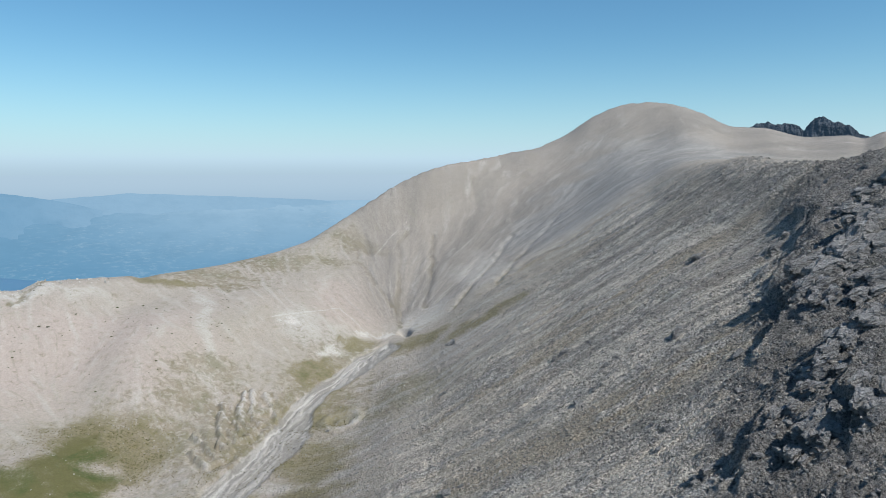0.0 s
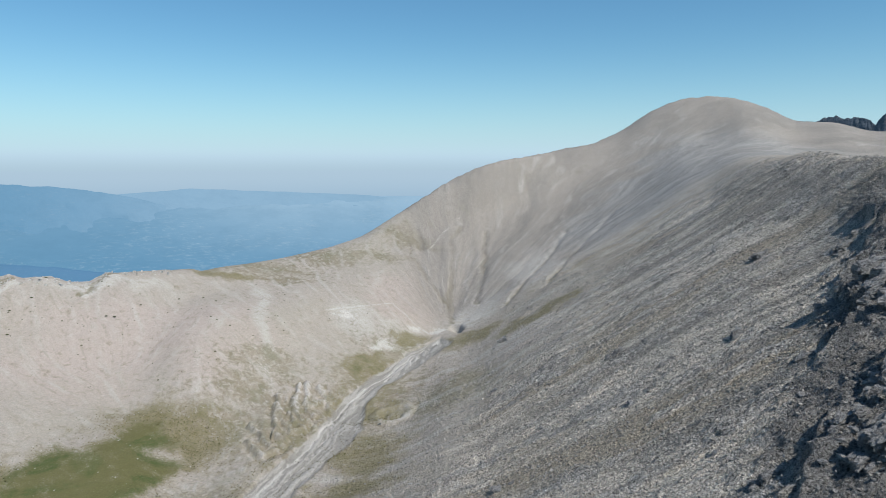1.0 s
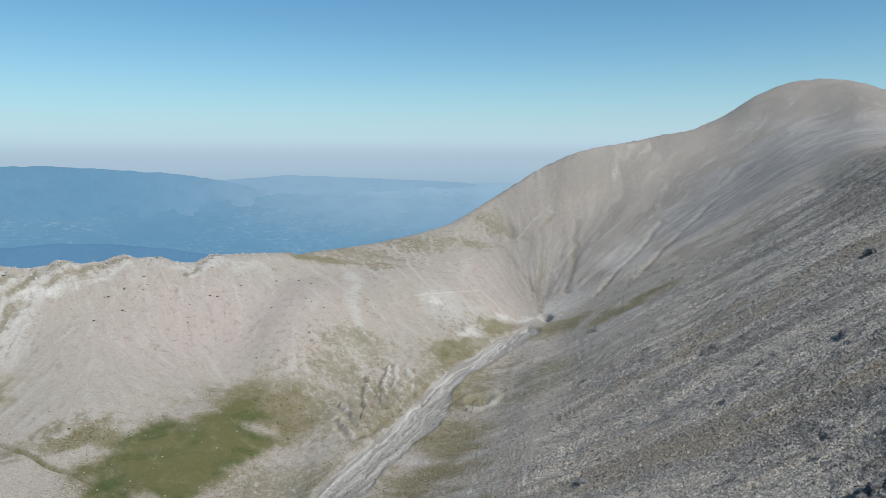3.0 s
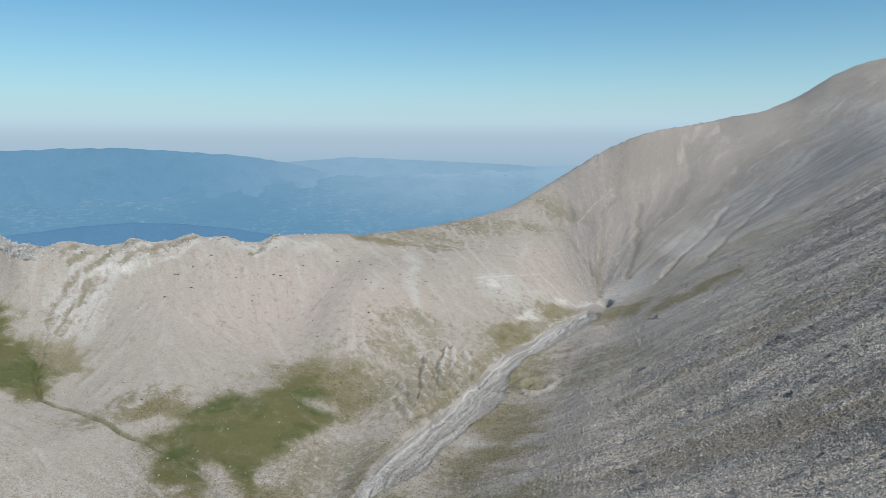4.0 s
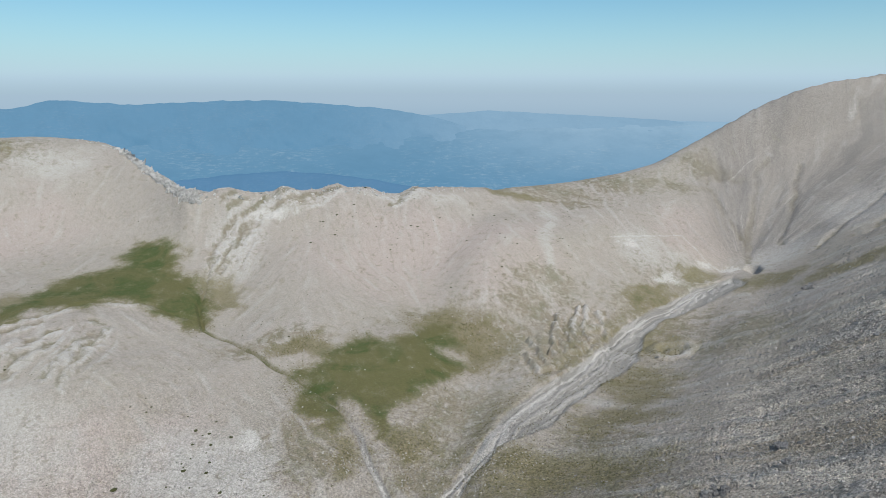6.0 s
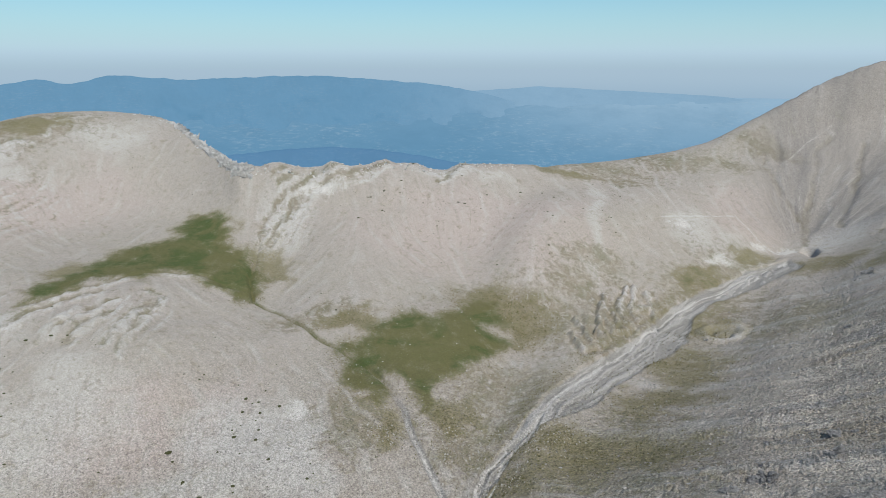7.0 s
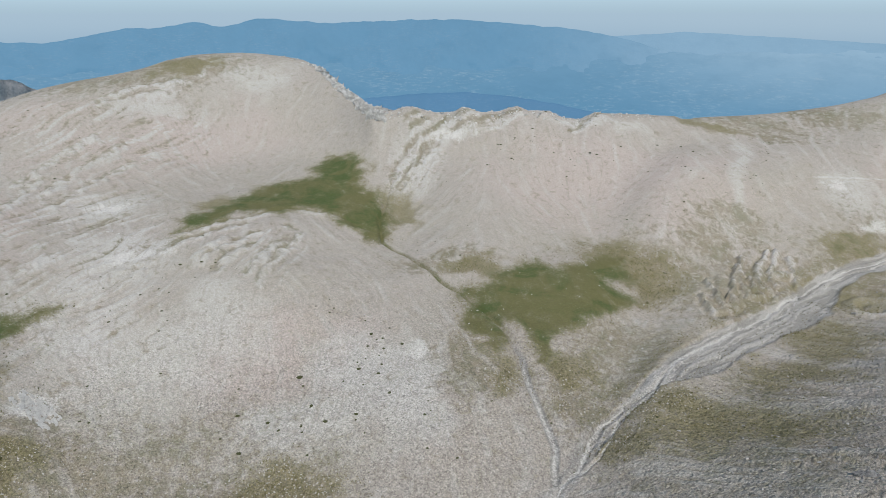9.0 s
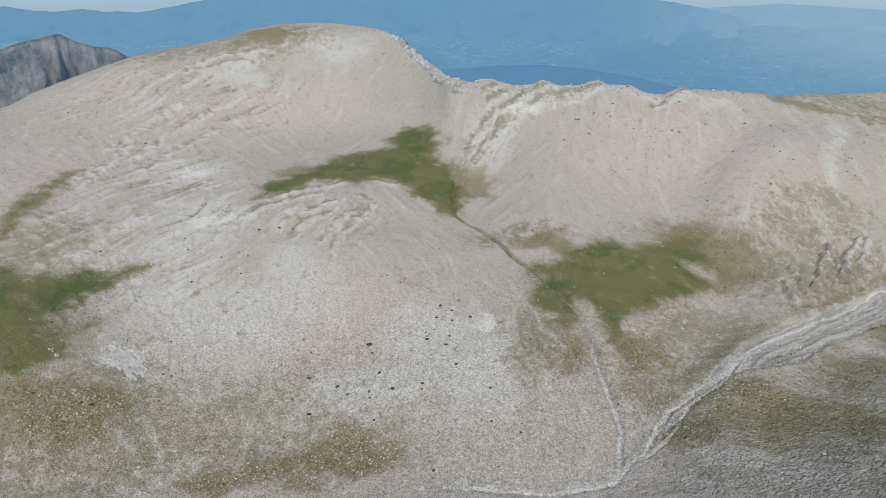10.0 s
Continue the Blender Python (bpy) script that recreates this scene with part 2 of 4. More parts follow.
FAINT_RANGE = haze_glow_material("faint_range", (0.23, 0.41, 0.59), (0.255, 0.43, 0.595), (0.32, 0.48, 0.62), 0.3, 0.003)
FOREST_HILL = haze_glow_material("hazy_forest_hill", (0.105, 0.262, 0.445), (0.095, 0.245, 0.43), (0.25, 0.40, 0.56), 0.25)


# ---- the lie of the land: lines of the landscape round the view point, as (bearing to the left of north, degrees up, metres out)
HEIGHT = 150.0
NEAR = [
    (-34.0, -22.42, 144), (-26.0, -24.11, 149), (-17.5, -25.4, 159), (-10.5, -26.08, 172), (0.8, -29.59, 178), (10.5, -34.51, 160),
    (17.0, -36.72, 160), (23.7, -38.53, 163), (31.3, -40.02, 166), (39.6, -41.03, 163), (49.3, -41.44, 160), (65.6, -40.28, 170),
    (78.1, -37.74, 185), (88.2, -34.51, 200),
]
VALLEY = [
    (-33.4, -13.35, 188), (-25.4, -14.39, 204), (-19.3, -15.01, 221), (-10.3, -15.62, 262), (-3.2, -14.92, 330), (3.8, -13.63, 430),
    (7.9, -16.62, 385), (13.6, -20.49, 330), (20.0, -25.06, 268), (23.5, -27.82, 237), (27.8, -33.19, 207), (33.7, -32.14, 212),
    (43.2, -28.86, 228), (59.1, -29.56, 230), (73.8, -28.52, 240), (85.6, -24.9, 250),
]
BENCH = [
    (-33.0, -7.09, 236), (-27.0, -7.53, 258), (-21.0, -6.56, 309), (-12.4, -9.16, 345), (-4.6, -11.21, 392), (3.8, -12.84, 450),
    (7.8, -13.44, 425), (14.3, -14.5, 395), (24.5, -22.33, 300), (31.4, -21.04, 297), (39.5, -22.18, 286), (48.5, -21.54, 290),
    (58.5, -20.82, 285), (68.2, -21.83, 285), (76.9, -21.43, 290), (84.5, -20.31, 290),
]
SPUR = [
    (-32.5, 0.61, 330), (-29.2, -0.06, 352), (-26.6, 0.31, 392), (-23.9, 0.62, 436), (-19.9, 0.33, 495), (-15.7, -0.91, 535),
    (-10.0, -4.15, 528), (-4.5, -6.07, 535), (3.0, -7.96, 520), (8.7, -9.27, 478), (15.5, -11.07, 432), (24.0, -12.0, 392),
    (30.0, -14.97, 372), (39.4, -13.7, 368), (47.1, -16.38, 358), (50.5, -15.46, 358), (55.8, -15.74, 352), (65.3, -16.69, 338),
    (72.1, -18.23, 322), (80.1, -17.07, 330), (83.6, -16.45, 333),
]
HOLLOW = [
    (-32.6, -0.41, 440), (-29.2, -0.5, 475), (-26.6, -0.02, 525), (-23.9, 0.49, 575), (-19.9, 1.07, 620), (-15.7, 1.76, 700),
    (-10.0, -0.48, 665), (-4.5, -2.34, 630), (3.0, -4.68, 575), (8.6, -6.95, 520), (15.5, -9.04, 472), (24.0, -10.29, 428),
    (29.9, -11.7, 398), (39.3, -11.42, 396), (47.1, -12.23, 395), (53.3, -11.75, 420), (60.2, -11.57, 440), (69.1, -11.97, 418),
    (77.3, -12.49, 405), (82.8, -12.6, 392),
]
PEAK_RIDGE = [
    (-32.4, 2.59, 1080), (-31.1, 2.15, 1060), (-30.1, 2.37, 1050), (-27.6, 2.31, 1020), (-24.6, 3.03, 960), (-22.6, 3.16, 930),
    (-20.2, 4.24, 880), (-18.1, 4.95, 860), (-16.4, 5.17, 856), (-14.7, 5.06, 850), (-12.5, 4.32, 830), (-9.5, 2.48, 790), (-7.2, 1.58, 750),
    (-5.8, 1.36, 740), (-3.8, 0.93, 690), (-1.4, 0.52, 640), (0.8, 0.04, 620), (3.4, -1.12, 608), (5.3, -2.2, 592),
    (7.3, -3.48, 575), (9.3, -4.76, 560), (11.4, -5.93, 545), (18.1, -7.54, 505),
]
SADDLE_RIDGE = [
    (22.5, -8.07, 478), (23.9, -8.25, 470), (24.7, -8.06, 466), (26.7, -8.05, 456), (29.1, -8.06, 446), (30.6, -8.05, 441),
    (32.0, -8.54, 437), (33.3, -8.47, 434), (34.5, -8.0, 432), (35.7, -8.04, 431), (37.0, -7.69, 430), (38.6, -8.08, 429),
    (39.7, -8.15, 424), (41.3, -7.75, 425), (42.2, -8.12, 426), (43.5, -8.18, 427), (45.7, -7.72, 430), (47.2, -8.0, 432),
    (48.6, -7.87, 434), (50.0, -7.03, 460), (51.8, -5.72, 500), (52.6, -4.85, 518), (54.0, -4.07, 540), (55.7, -3.68, 550),
    (59.2, -3.36, 560), (61.8, -3.45, 560), (64.0, -3.79, 558), (66.1, -4.4, 555), (72.7, -5.5, 545), (76.6, -6.61, 540),
    (79.7, -7.65, 530), (81.9, -8.5, 520),
]
CREST = PEAK_RIDGE + SADDLE_RIDGE
# the same lines behind and beside the view point: (bearing, height over the eye, metres out)
ROUND = {
    "near": [(-150, -60, 90), (-110, -45, 100), (-65, -48, 120), (118, -140, 190), (150, -110, 150), (180, -60, 100)],
    "valley": [(-150, -50, 130), (-110, -32, 135), (-65, -34, 155), (118, -135, 260), (150, -105, 200), (180, -48, 140)],
    "bench": [(-150, -42, 170), (-110, -22, 170), (-65, -20, 190), (118, -125, 320), (150, -96, 260), (180, -38, 190)],
    "spur": [(-150, -32, 230), (-110, -8, 230), (-65, 4, 250), (118, -112, 390), (150, -84, 330), (180, -24, 260)],
    "hollow": [(-150, -26, 300), (-110, -4, 290), (-65, 0, 340), (118, -104, 470), (150, -70, 420), (180, -8, 350)],
    "crest": [(-150, -10, 420), (-110, 10, 460), (-65, 36, 760), (118, -95, 600), (150, -60, 560), (180, 10, 480)],
}


def pchip(xs, ys, x):
    """Smooth interpolation that does not overshoot; ys may have several columns."""
    xs, ys = np.asarray(xs, float), np.asarray(ys, float)
    h = np.diff(xs)
    d = np.diff(ys) / h
    m = np.zeros_like(ys)
    a, b = d[:-1], d[1:]
    w1, w2 = 2 * h[1:] + h[:-1], h[1:] + 2 * h[:-1]
    with np.errstate(all="ignore"):
        inner = (w1 + w2) / (w1 / a + w2 / b)
    m[1:-1] = np.where(a * b > 0, inner, 0)
    m[0], m[-1] = d[0], d[-1]
    i = np.clip(np.searchsorted(xs, x) - 1, 0, len(xs) - 2)
    t = np.clip((x - xs[i]) / h[i], 0, 1)
    return ((1 + 2 * t) * (1 - t) ** 2 * ys[i] + t * (1 - t) ** 2 * h[i] * m[i]
            + t * t * (3 - 2 * t) * ys[i + 1] + t * t * (t - 1) * h[i] * m[i + 1])


def line_at(name, front, az):
    """Degrees up and log distance of a line of the land at the bearings az."""
    rows = [(a, e, math.log(r)) for a, e, r in front]
    rows += [(a, math.degrees(math.atan2(z, r)), math.log(r)) for a, z, r in ROUND[name]]
    rows = sorted([(a - 360, e, s) for a, e, s in rows] + rows + [(a + 360, e, s) for a, e, s in rows])
    rows = np.array(rows)
    return pchip(rows[:, 0], rows[:, 1], az), pchip(rows[:, 0], rows[:, 2], az)


def land_lines(az):
    """For each bearing, the stations outward from under the eye to the lowland: (log distance, degrees up), 14 of each."""
    s, e = [], []
    cols = [line_at(n, f, az) for n, f in (("near", NEAR), ("valley", VALLEY), ("bench", BENCH), ("spur", SPUR), ("hollow", HOLLOW), ("crest", CREST))]
    near_z = np.tan(np.radians(cols[0][0])) * np.exp(cols[0][1])
    mean_z = near_z * 0.55 - 95 * 0.45
    for r in (2.0, 45.0):
        s.append(np.full_like(az, math.log(r)))
        e.append(np.degrees(np.arctan2(mean_z * (r > 10) - 92 * (r < 10), r)))
    for ce, cs in cols:
        e.append(ce)
        s.append(cs)
    rc, zc = np.exp(cols[5][1]), np.tan(np.radians(cols[5][0])) * np.exp(cols[5][1])
    # behind the crest: the far flank, then the lowland that rises into the distance
    for r, z in ((rc + 60, zc - 42), (rc + 320, zc - 260), (1900 + 0 * rc, -560 + 0 * rc), (2600 + 0 * rc, -600 + 0 * rc), (3500 + 0 * rc, -570 + 0 * rc), (4850 + 0 * rc, -215 + 0 * rc)):
        s.append(np.log(r))
        e.append(np.degrees(np.arctan2(z, r)))
    return np.array(s), np.array(e)


# ---- noise in the plan ----
PERM = np.random.RandomState(7).permutation(4096)
ANGLE = np.random.RandomState(8).rand(4096) * 2 * math.pi


def ripple(x, y, seed=0):
    """Gradient noise, about -0.7 to 0.7."""
    xi, yi = np.floor(x).astype(np.int64), np.floor(y).astype(np.int64)
    fx, fy = x - xi, y - yi
    u, v = fx * fx * fx * (fx * (fx * 6 - 15) + 10), fy * fy * fy * (fy * (fy * 6 - 15) + 10)

    def corner(i, j):
        g = ANGLE[PERM[(PERM[(xi + i + seed * 57) & 4095] + yi + j) & 4095]]
        return np.cos(g) * (fx - i) + np.sin(g) * (fy - j)

    a, b = corner(0, 0) * (1 - u) + corner(1, 0) * u, corner(0, 1) * (1 - u) + corner(1, 1) * u
    return a * (1 - v) + b * v


def fbm(x, y, octaves=4, seed=0, gain=0.5):
    total, amp = 0, 1.0
    for k in range(octaves):
        total = total + amp * ripple(x * 2.03**k, y * 2.03**k, seed + k)
        amp *= gain
    return total


def ridged(x, y, octaves=4, seed=0):
    total, amp = 0, 1.0
    for k in range(octaves):
        total = total + amp * (0.35 - np.abs(ripple(x * 2.1**k, y * 2.1**k, seed + k)))
        amp *= 0.5
    return total


def step(x, lo, hi):
    t = np.clip((x - lo) / (hi - lo), 0, 1)
    return t * t * (3 - 2 * t)


def patches(x, y, rows, soft=0.6):
    """How far each place lies inside the ovals (x, y, half width, half depth, bearing): 1 inside, 0 outside."""
    best = np.zeros_like(x)
    for cx, cy, a, b, turn in rows:
        c, s = math.cos(radians(turn)), math.sin(radians(turn))
        u, v = ((x - cx) * c + (y - cy) * s) / a, (-(x - cx) * s + (y - cy) * c) / b
        d = np.sqrt(u * u + v * v)
        best = np.maximum(best, 1 - step(d, 1 - soft, 1 + soft))
    return best


def inside(x, y, corners, soft):
    """1 well inside an outline, 0 outside it, over a border soft metres wide each way."""
    gap, odd = np.full_like(x, 1e6), np.zeros(x.shape, bool)
    for (ax, ay), (bx, by) in zip(corners, corners[1:] + corners[:1]):
        dx, dy = bx - ax, by - ay
        t = np.clip(((x - ax) * dx + (y - ay) * dy) / (dx * dx + dy * dy), 0, 1)
        gap = np.minimum(gap, np.hypot(x - ax - t * dx, y - ay - t * dy))
        if by != ay:
            odd ^= ((ay > y) != (by > y)) & (x < ax + dx * (y - ay) / dy)
    return step(np.where(odd, gap, -gap), -soft, soft)


def along(x, y, points, first, last):
    """Distance from a bent line over its half width, which goes from first to last."""
    best = np.full_like(x, 1e6)
    pts = np.array(points, float)
    n = len(pts) - 1
    for k in range(n):
        p, d = pts[k], pts[k + 1] - pts[k]
        t = np.clip(((x - p[0]) * d[0] + (y - p[1]) * d[1]) / (d @ d), 0, 1)
        w = first + (last - first) * (k + t) / n
        best = np.minimum(best, np.hypot(x - p[0] - t * d[0], y - p[1] - t * d[1]) / w)
    return best


def courses(x, y, lines, width):
    """1 on the nearest of some courses, fading out over its width."""
    return 1 - step(np.min([along(x, y, line, width, width) for line in lines], axis=0), 0.25, 1.0)


# ---- the cover of the land, in the plan ----
# meadows by their outlines, as corners in the plan
LOWER_MEADOW = [(-184, 210), (-180, 226), (-175, 248), (-160, 252), (-156, 278), (-149, 288), (-142, 277), (-141, 261), (-129, 263), (-134, 236), (-134, 224),
                (-139, 213), (-129, 200), (-133, 197), (-143, 207), (-154, 208), (-163, 206), (-150, 198), (-147, 188), (-157, 189), (-165, 190)]
UPPER_MEADOW = [(-322, 186), (-332, 207), (-326, 223), (-318, 235), (-331, 242), (-331, 255), (-315, 260), (-302, 255), (-286, 240), (-283, 248), (-268, 243),
                (-254, 237), (-243, 215), (-256, 211), (-271, 208), (-288, 210), (-289, 193), (-306, 176), (-304, 156), (-308, 142), (-319, 160)]
SIDE_MEADOW = [(-316, -4), (-297, 30), (-289, 39), (-287, 54), (-286, 67), (-283, 80), (-279, 65), (-268, 47), (-257, 37), (-243, 35), (-235, 25), (-239, 17), (-259, -11)]
GULLY_MEADOW = [(-84, 374), (-77, 383), (-66, 393), (-58.5, 387), (-62.5, 375), (-73.5, 357), (-80.5, 360)]
TURF = [(-144, 282, 24.8, 17.8, 27), (-320, 184, 25.0, 11.8, 60), (-159, 93, 19.0, 9.6, 60), (-173, 61, 17.2, 5.8, 71),
        (-220, 34, 16.9, 6.0, 81), (-232, 20, 17.3, 7.6, 85), (-474, 244, 26.2, 13.7, 63),
        (-194, 227, 15.7, 8, 41), (-128, 275, 13.4, 15.4, 25), (-136, 183, 6.4, 7.6, 37), (-122, 198, 9.8, 14.9, 32), (-258, 248, 4.0, 20, 46), (-260, 10, 40, 20, 85), (-156, 91, 24, 9, 60), (-217, 30, 19, 8, 82)]
TURF += [(-137, 183, 6.4, 12.5, 37), (-262, 244, 12.2, 15.1, 47), (-171, 427, 22.9, 6.5, 22), (-50, 414, 14.1, 7.2, 7), (-61, 200, 33.9, 17.7, 17), (-84, 175, 11.5, 9.1, 26), (-15, 403, 23.9, 11.9, 2), (24, 380, 22.3, 8.5, -4), (-54, 284, 18.1, 23.8, 11), (-63, 331, 20.6, 15.1, 11), (-73, 202, 24.5, 11.1, 20), (-56, 249, 21.0, 14.0, 13)]
GREY = [(97, 162, 27.1, 68.7, -31), (140, 229, 19.8, 26.9, -31), (81, 207, 41.2, 82.2, -21), (53, 239, 41.7, 90.0, -13), (13, 231, 32.7, 42.8, -3), (133, 315, 50.4, 51.2, -23), (107, 356, 52.0, 87.5, -17), (95, 535, 53.5, 90, -10), (150, 693, 52.3, 82.8, -12), (18, 234, 32.9, 76.1, -4), (26, 522, 51.7, 90, -3), (53, 613, 30.3, 65.4, -5), (126, 581, 53.5, 90, -12)]
PALE = [(-36, 428, 5, 7, 20), (-66, 398, 9, 4, 40), (-237, 53, 10.8, 5.1, 77), (-243, 34, 3.6, 3, 82), (-352, 132, 12, 5, 69), (-298, 119, 14, 5, 68), (-275, 300, 11, 3.5, 43), (-51, 426, 6, 4, 7),
        (-93, 415, 6, 3, 40), (-169, 168, 4.4, 5.3, 45)]
OLIVE = [(-200, 45, 50.7, 17.6, 77), (-226, 29, 25.6, 12.2, 83), (-111, 229, 28.0, 24.3, 26), (-134, 289, 33.3, 16.9, 25), (-149, 175, 12.9, 19.7, 41), (-101, 194, 21.0, 18.7, 28),
         (-53, 187, 28.2, 30.0, 16), (-310, 44, 21.6, 23.2, 82), (-492, 196, 52.2, 18.8, 68), (-470, 251, 35.0, 20.7, 62)]
OLIVE += [(-119, 322, 22.0, 12.0, 20), (-121, 345, 20.0, 10.0, 18), (-70, 193, 21.7, 10.3, 20), (-59, 222, 17.2, 18.3, 15), (-140, 440, 24.0, 5.0, 18), (-96, 500, 30.0, 8.0, 12)]
OLIVE += [(-212, 38, 34, 24, 78), (-172, 78, 34, 13, 62), (-157, 452, 31.7, 15.1, 19), (-205, 223, 21.2, 9.3, 43), (-72, 531, 26.5, 12.3, 8), (-124, 493, 33.6, 15.4, 14),
          (-93, 300, 33.1, 32.3, 17), (-61, 356, 24.9, 29.6, 10), (-23, 327, 22.6, 24.2, 4), (-62, 401, 20.6, 10.7, 9)]
PINK = [(-197, 314, 47.2, 26.0, 32), (-210, 127, 36.1, 21.4, 59), (-411, 207, 61.3, 27.5, 63), (-411, 157, 36.8, 34.9, 69), (-467, 128, 48.1, 15.8, 75), (-155, 349, 25.6, 34.6, 24),
        (-371, 68, 25.6, 41.0, 80), (-191, 344, 42.9, 21.3, 29), (-137, 361, 19.5, 32.8, 21), (-62, 451, 19.0, 25.4, 8), (-46, 531, 6.6, 34.3, 5)]
WHITE = [(-178, 146, 21.6, 18.5, 51), (-167, 122, 30.4, 12.9, 54), (-153, 149, 12.3, 22.2, 46), (-297, 115, 22.2, 22.5, 69), (-285, 71, 20.6, 15.8, 76), (-353, 131, 19.3, 12.8, 70),
         (-275, 272, 13.0, 19.4, 45), (-271, 305, 20.3, 5.5, 42), (-218, 367, 28.2, 4.4, 31), (-429, 272, 25.1, 17.6, 58), (-442, 204, 24.2, 9.4, 65),
         (-56, 410, 17.5, 17.0, 8), (-88, 417, 14.3, 16.4, 12), (-131, 373, 4.6, 54.6, 19), (-9, 444, 14.9, 23.5, 1), (26, 483, 16.0, 37.7, -3)]
WHITE += [(-235, 98, 34.8, 23.4, 67), (-262, 80, 19.6, 16.1, 73), (-242, 125, 19.4, 16.7, 63)]
STREAM = [(-29.8, 424.1), (-41.6, 399.2), (-52.7, 381.6), (-66.6, 351.8), (-77.5, 321.1), (-84.3, 286.8), (-88.2, 270), (-91.1, 244.9), (-93.1, 218.6),
          (-92.7, 199.9), (-97.5, 188.3), (-94.3, 164.3), (-93.9, 155.1), (-92.3, 147.3), (-95.6, 138.3), (-110, 118), (-150, 90)]
BROOK = [(-96.5, 154.4), (-103.7, 165.5), (-117.8, 176.3), (-129.2, 184.4), (-140.1, 194.6), (-152.3, 200.9), (-167.4, 206.3), (-178.2, 207.7),
         (-193.1, 209.2), (-208.7, 212.3), (-227.5, 215.6), (-241.2, 215.1), (-260.9, 230.5), (-280.5, 258.3)]
BED = [(-34, 417), (-49, 403), (-67.5, 366), (-75, 347), (-80.5, 328), (-82.5, 307), (-87, 285), (-92, 263), (-96.5, 236), (-96, 216), (-97, 201), (-98.5, 189),
       (-99, 181), (-96.5, 171), (-92, 171), (-93, 189), (-90.5, 199), (-90, 208.5), (-86, 215.5), (-79.5, 233), (-77, 262), (-72, 280), (-66, 297), (-63, 314), (-66.5, 337), (-61, 356), (-52, 371), (-39, 387), (-25, 405)]
MAIN_THREAD = [(-34.7, 415), (-48, 398.6), (-56.6, 378), (-66.5, 361), (-74, 342), (-79.3, 324), (-81.7, 305), (-84, 285), (-88.5, 265), (-92.5, 238), (-93.5, 225), (-91.6, 209), (-94.8, 199.3),
               (-97, 191), (-98.2, 183), (-95.7, 171), (-93.5, 162), (-92.5, 152), (-92, 147), (-96.5, 139), (-104, 128), (-125, 108)]
SIDE_THREAD = [(-96.3, 191), (-94, 185), (-90.8, 178), (-89.7, 170), (-92.5, 158)]
OLD_CHANNEL = [(-52, 371), (-68.3, 334.5), (-68.4, 303.5), (-69.6, 287.5), (-80.7, 233)]
RIBS = [[(-108, 285), (-106, 282), (-98, 274.7), (-94, 280)], [(-112, 300), (-108, 294), (-97, 283), (-93.5, 286)], [(-106, 318), (-104, 310), (-99, 292.5), (-92.5, 290.5)],
        [(-108, 327), (-102, 310), (-93.5, 299), (-89, 303)], [(-98, 313.5), (-92.6, 305.3), (-89, 306)], [(-100.5, 339.5), (-98, 322.5), (-91, 309), (-88, 311.5)],
        [(-97.4, 343), (-93, 322.6), (-87, 318.3)], [(-94, 325), (-86, 332.5), (-80.6, 328)], [(-91.4, 344), (-83, 333)]]
MOUND = (-50, 326, 12.5, 11.0)
TRACK = [(-104.7, 413.2), (-67.9, 443.5), (-52.0, 432.5), (-33.1, 420.1)]
TRAIL = [(-30, 578), (-44, 551), (-52, 523), (-49, 508), (-40, 503), (-36, 478)]
# lines of bedding, rills and gullies, each a short course in the plan
RIM_STRATA = [[(-271, 320), (-281, 301), (-286, 281), (-281, 260), (-253, 228)], [(-290, 298), (-292, 286)], [(-255, 333), (-268, 311), (-278, 292), (-276, 268), (-269, 250)],
              [(-275, 293), (-276, 275), (-270, 255)], [(-251, 338), (-257, 324), (-266, 308)], [(-297, 298), (-298, 290)], [(-217, 377), (-220, 362), (-221, 351)]]
SPUR_STRATA = [[(-301, 144), (-299, 159), (-295, 177), (-289, 197), (-273, 208), (-253, 215), (-244, 217)], [(-285, 112), (-294, 133), (-294, 151), (-288, 169)], [(-272, 135), (-276, 151), (-277, 167)],
               [(-261, 136), (-267, 148), (-268, 159)], [(-249, 143), (-257, 157), (-264, 173)], [(-239, 144), (-248, 156), (-264, 182)], [(-257, 174), (-263, 184), (-274, 183)]]
HILL_STRATA = [[(-271, 52), (-281, 70), (-287, 86), (-290, 105), (-291, 125)], [(-273, 60), (-281, 78), (-285, 98)], [(-299, 61), (-310, 75), (-315, 87)], [(-241, 17), (-254, 31), (-272, 50)], [(-277, 134), (-281, 143), (-283, 156)]]
DOME_STRATA = [[(-382, 108), (-402, 137), (-416, 168)], [(-400, 105), (-421, 135), (-430, 160)], [(-369, 112), (-383, 136), (-399, 163)], [(-460, 174), (-459, 193), (-453, 211)], [(-466, 181), (-466, 205), (-456, 234)],
               [(-458, 244), (-466, 258), (-463, 276)], [(-353, 55), (-363, 70), (-379, 87)], [(-361, 77), (-377, 92), (-400, 114)]]
FAN_RILLS = [[(-23, 456), (-21, 490), (-13, 530), (-5, 581)], [(-15, 457), (-4, 493), (7, 541)], [(4, 442), (25, 492), (56, 578)], [(-10, 453), (12, 482), (33, 536)], [(25, 435), (41, 469), (62, 523)],
             [(-30, 572), (-34, 546), (-31, 526)], [(108, 698), (73, 630), (43, 569)], [(42, 673), (20, 621)], [(-62, 521), (-50, 493), (-38, 482)]]
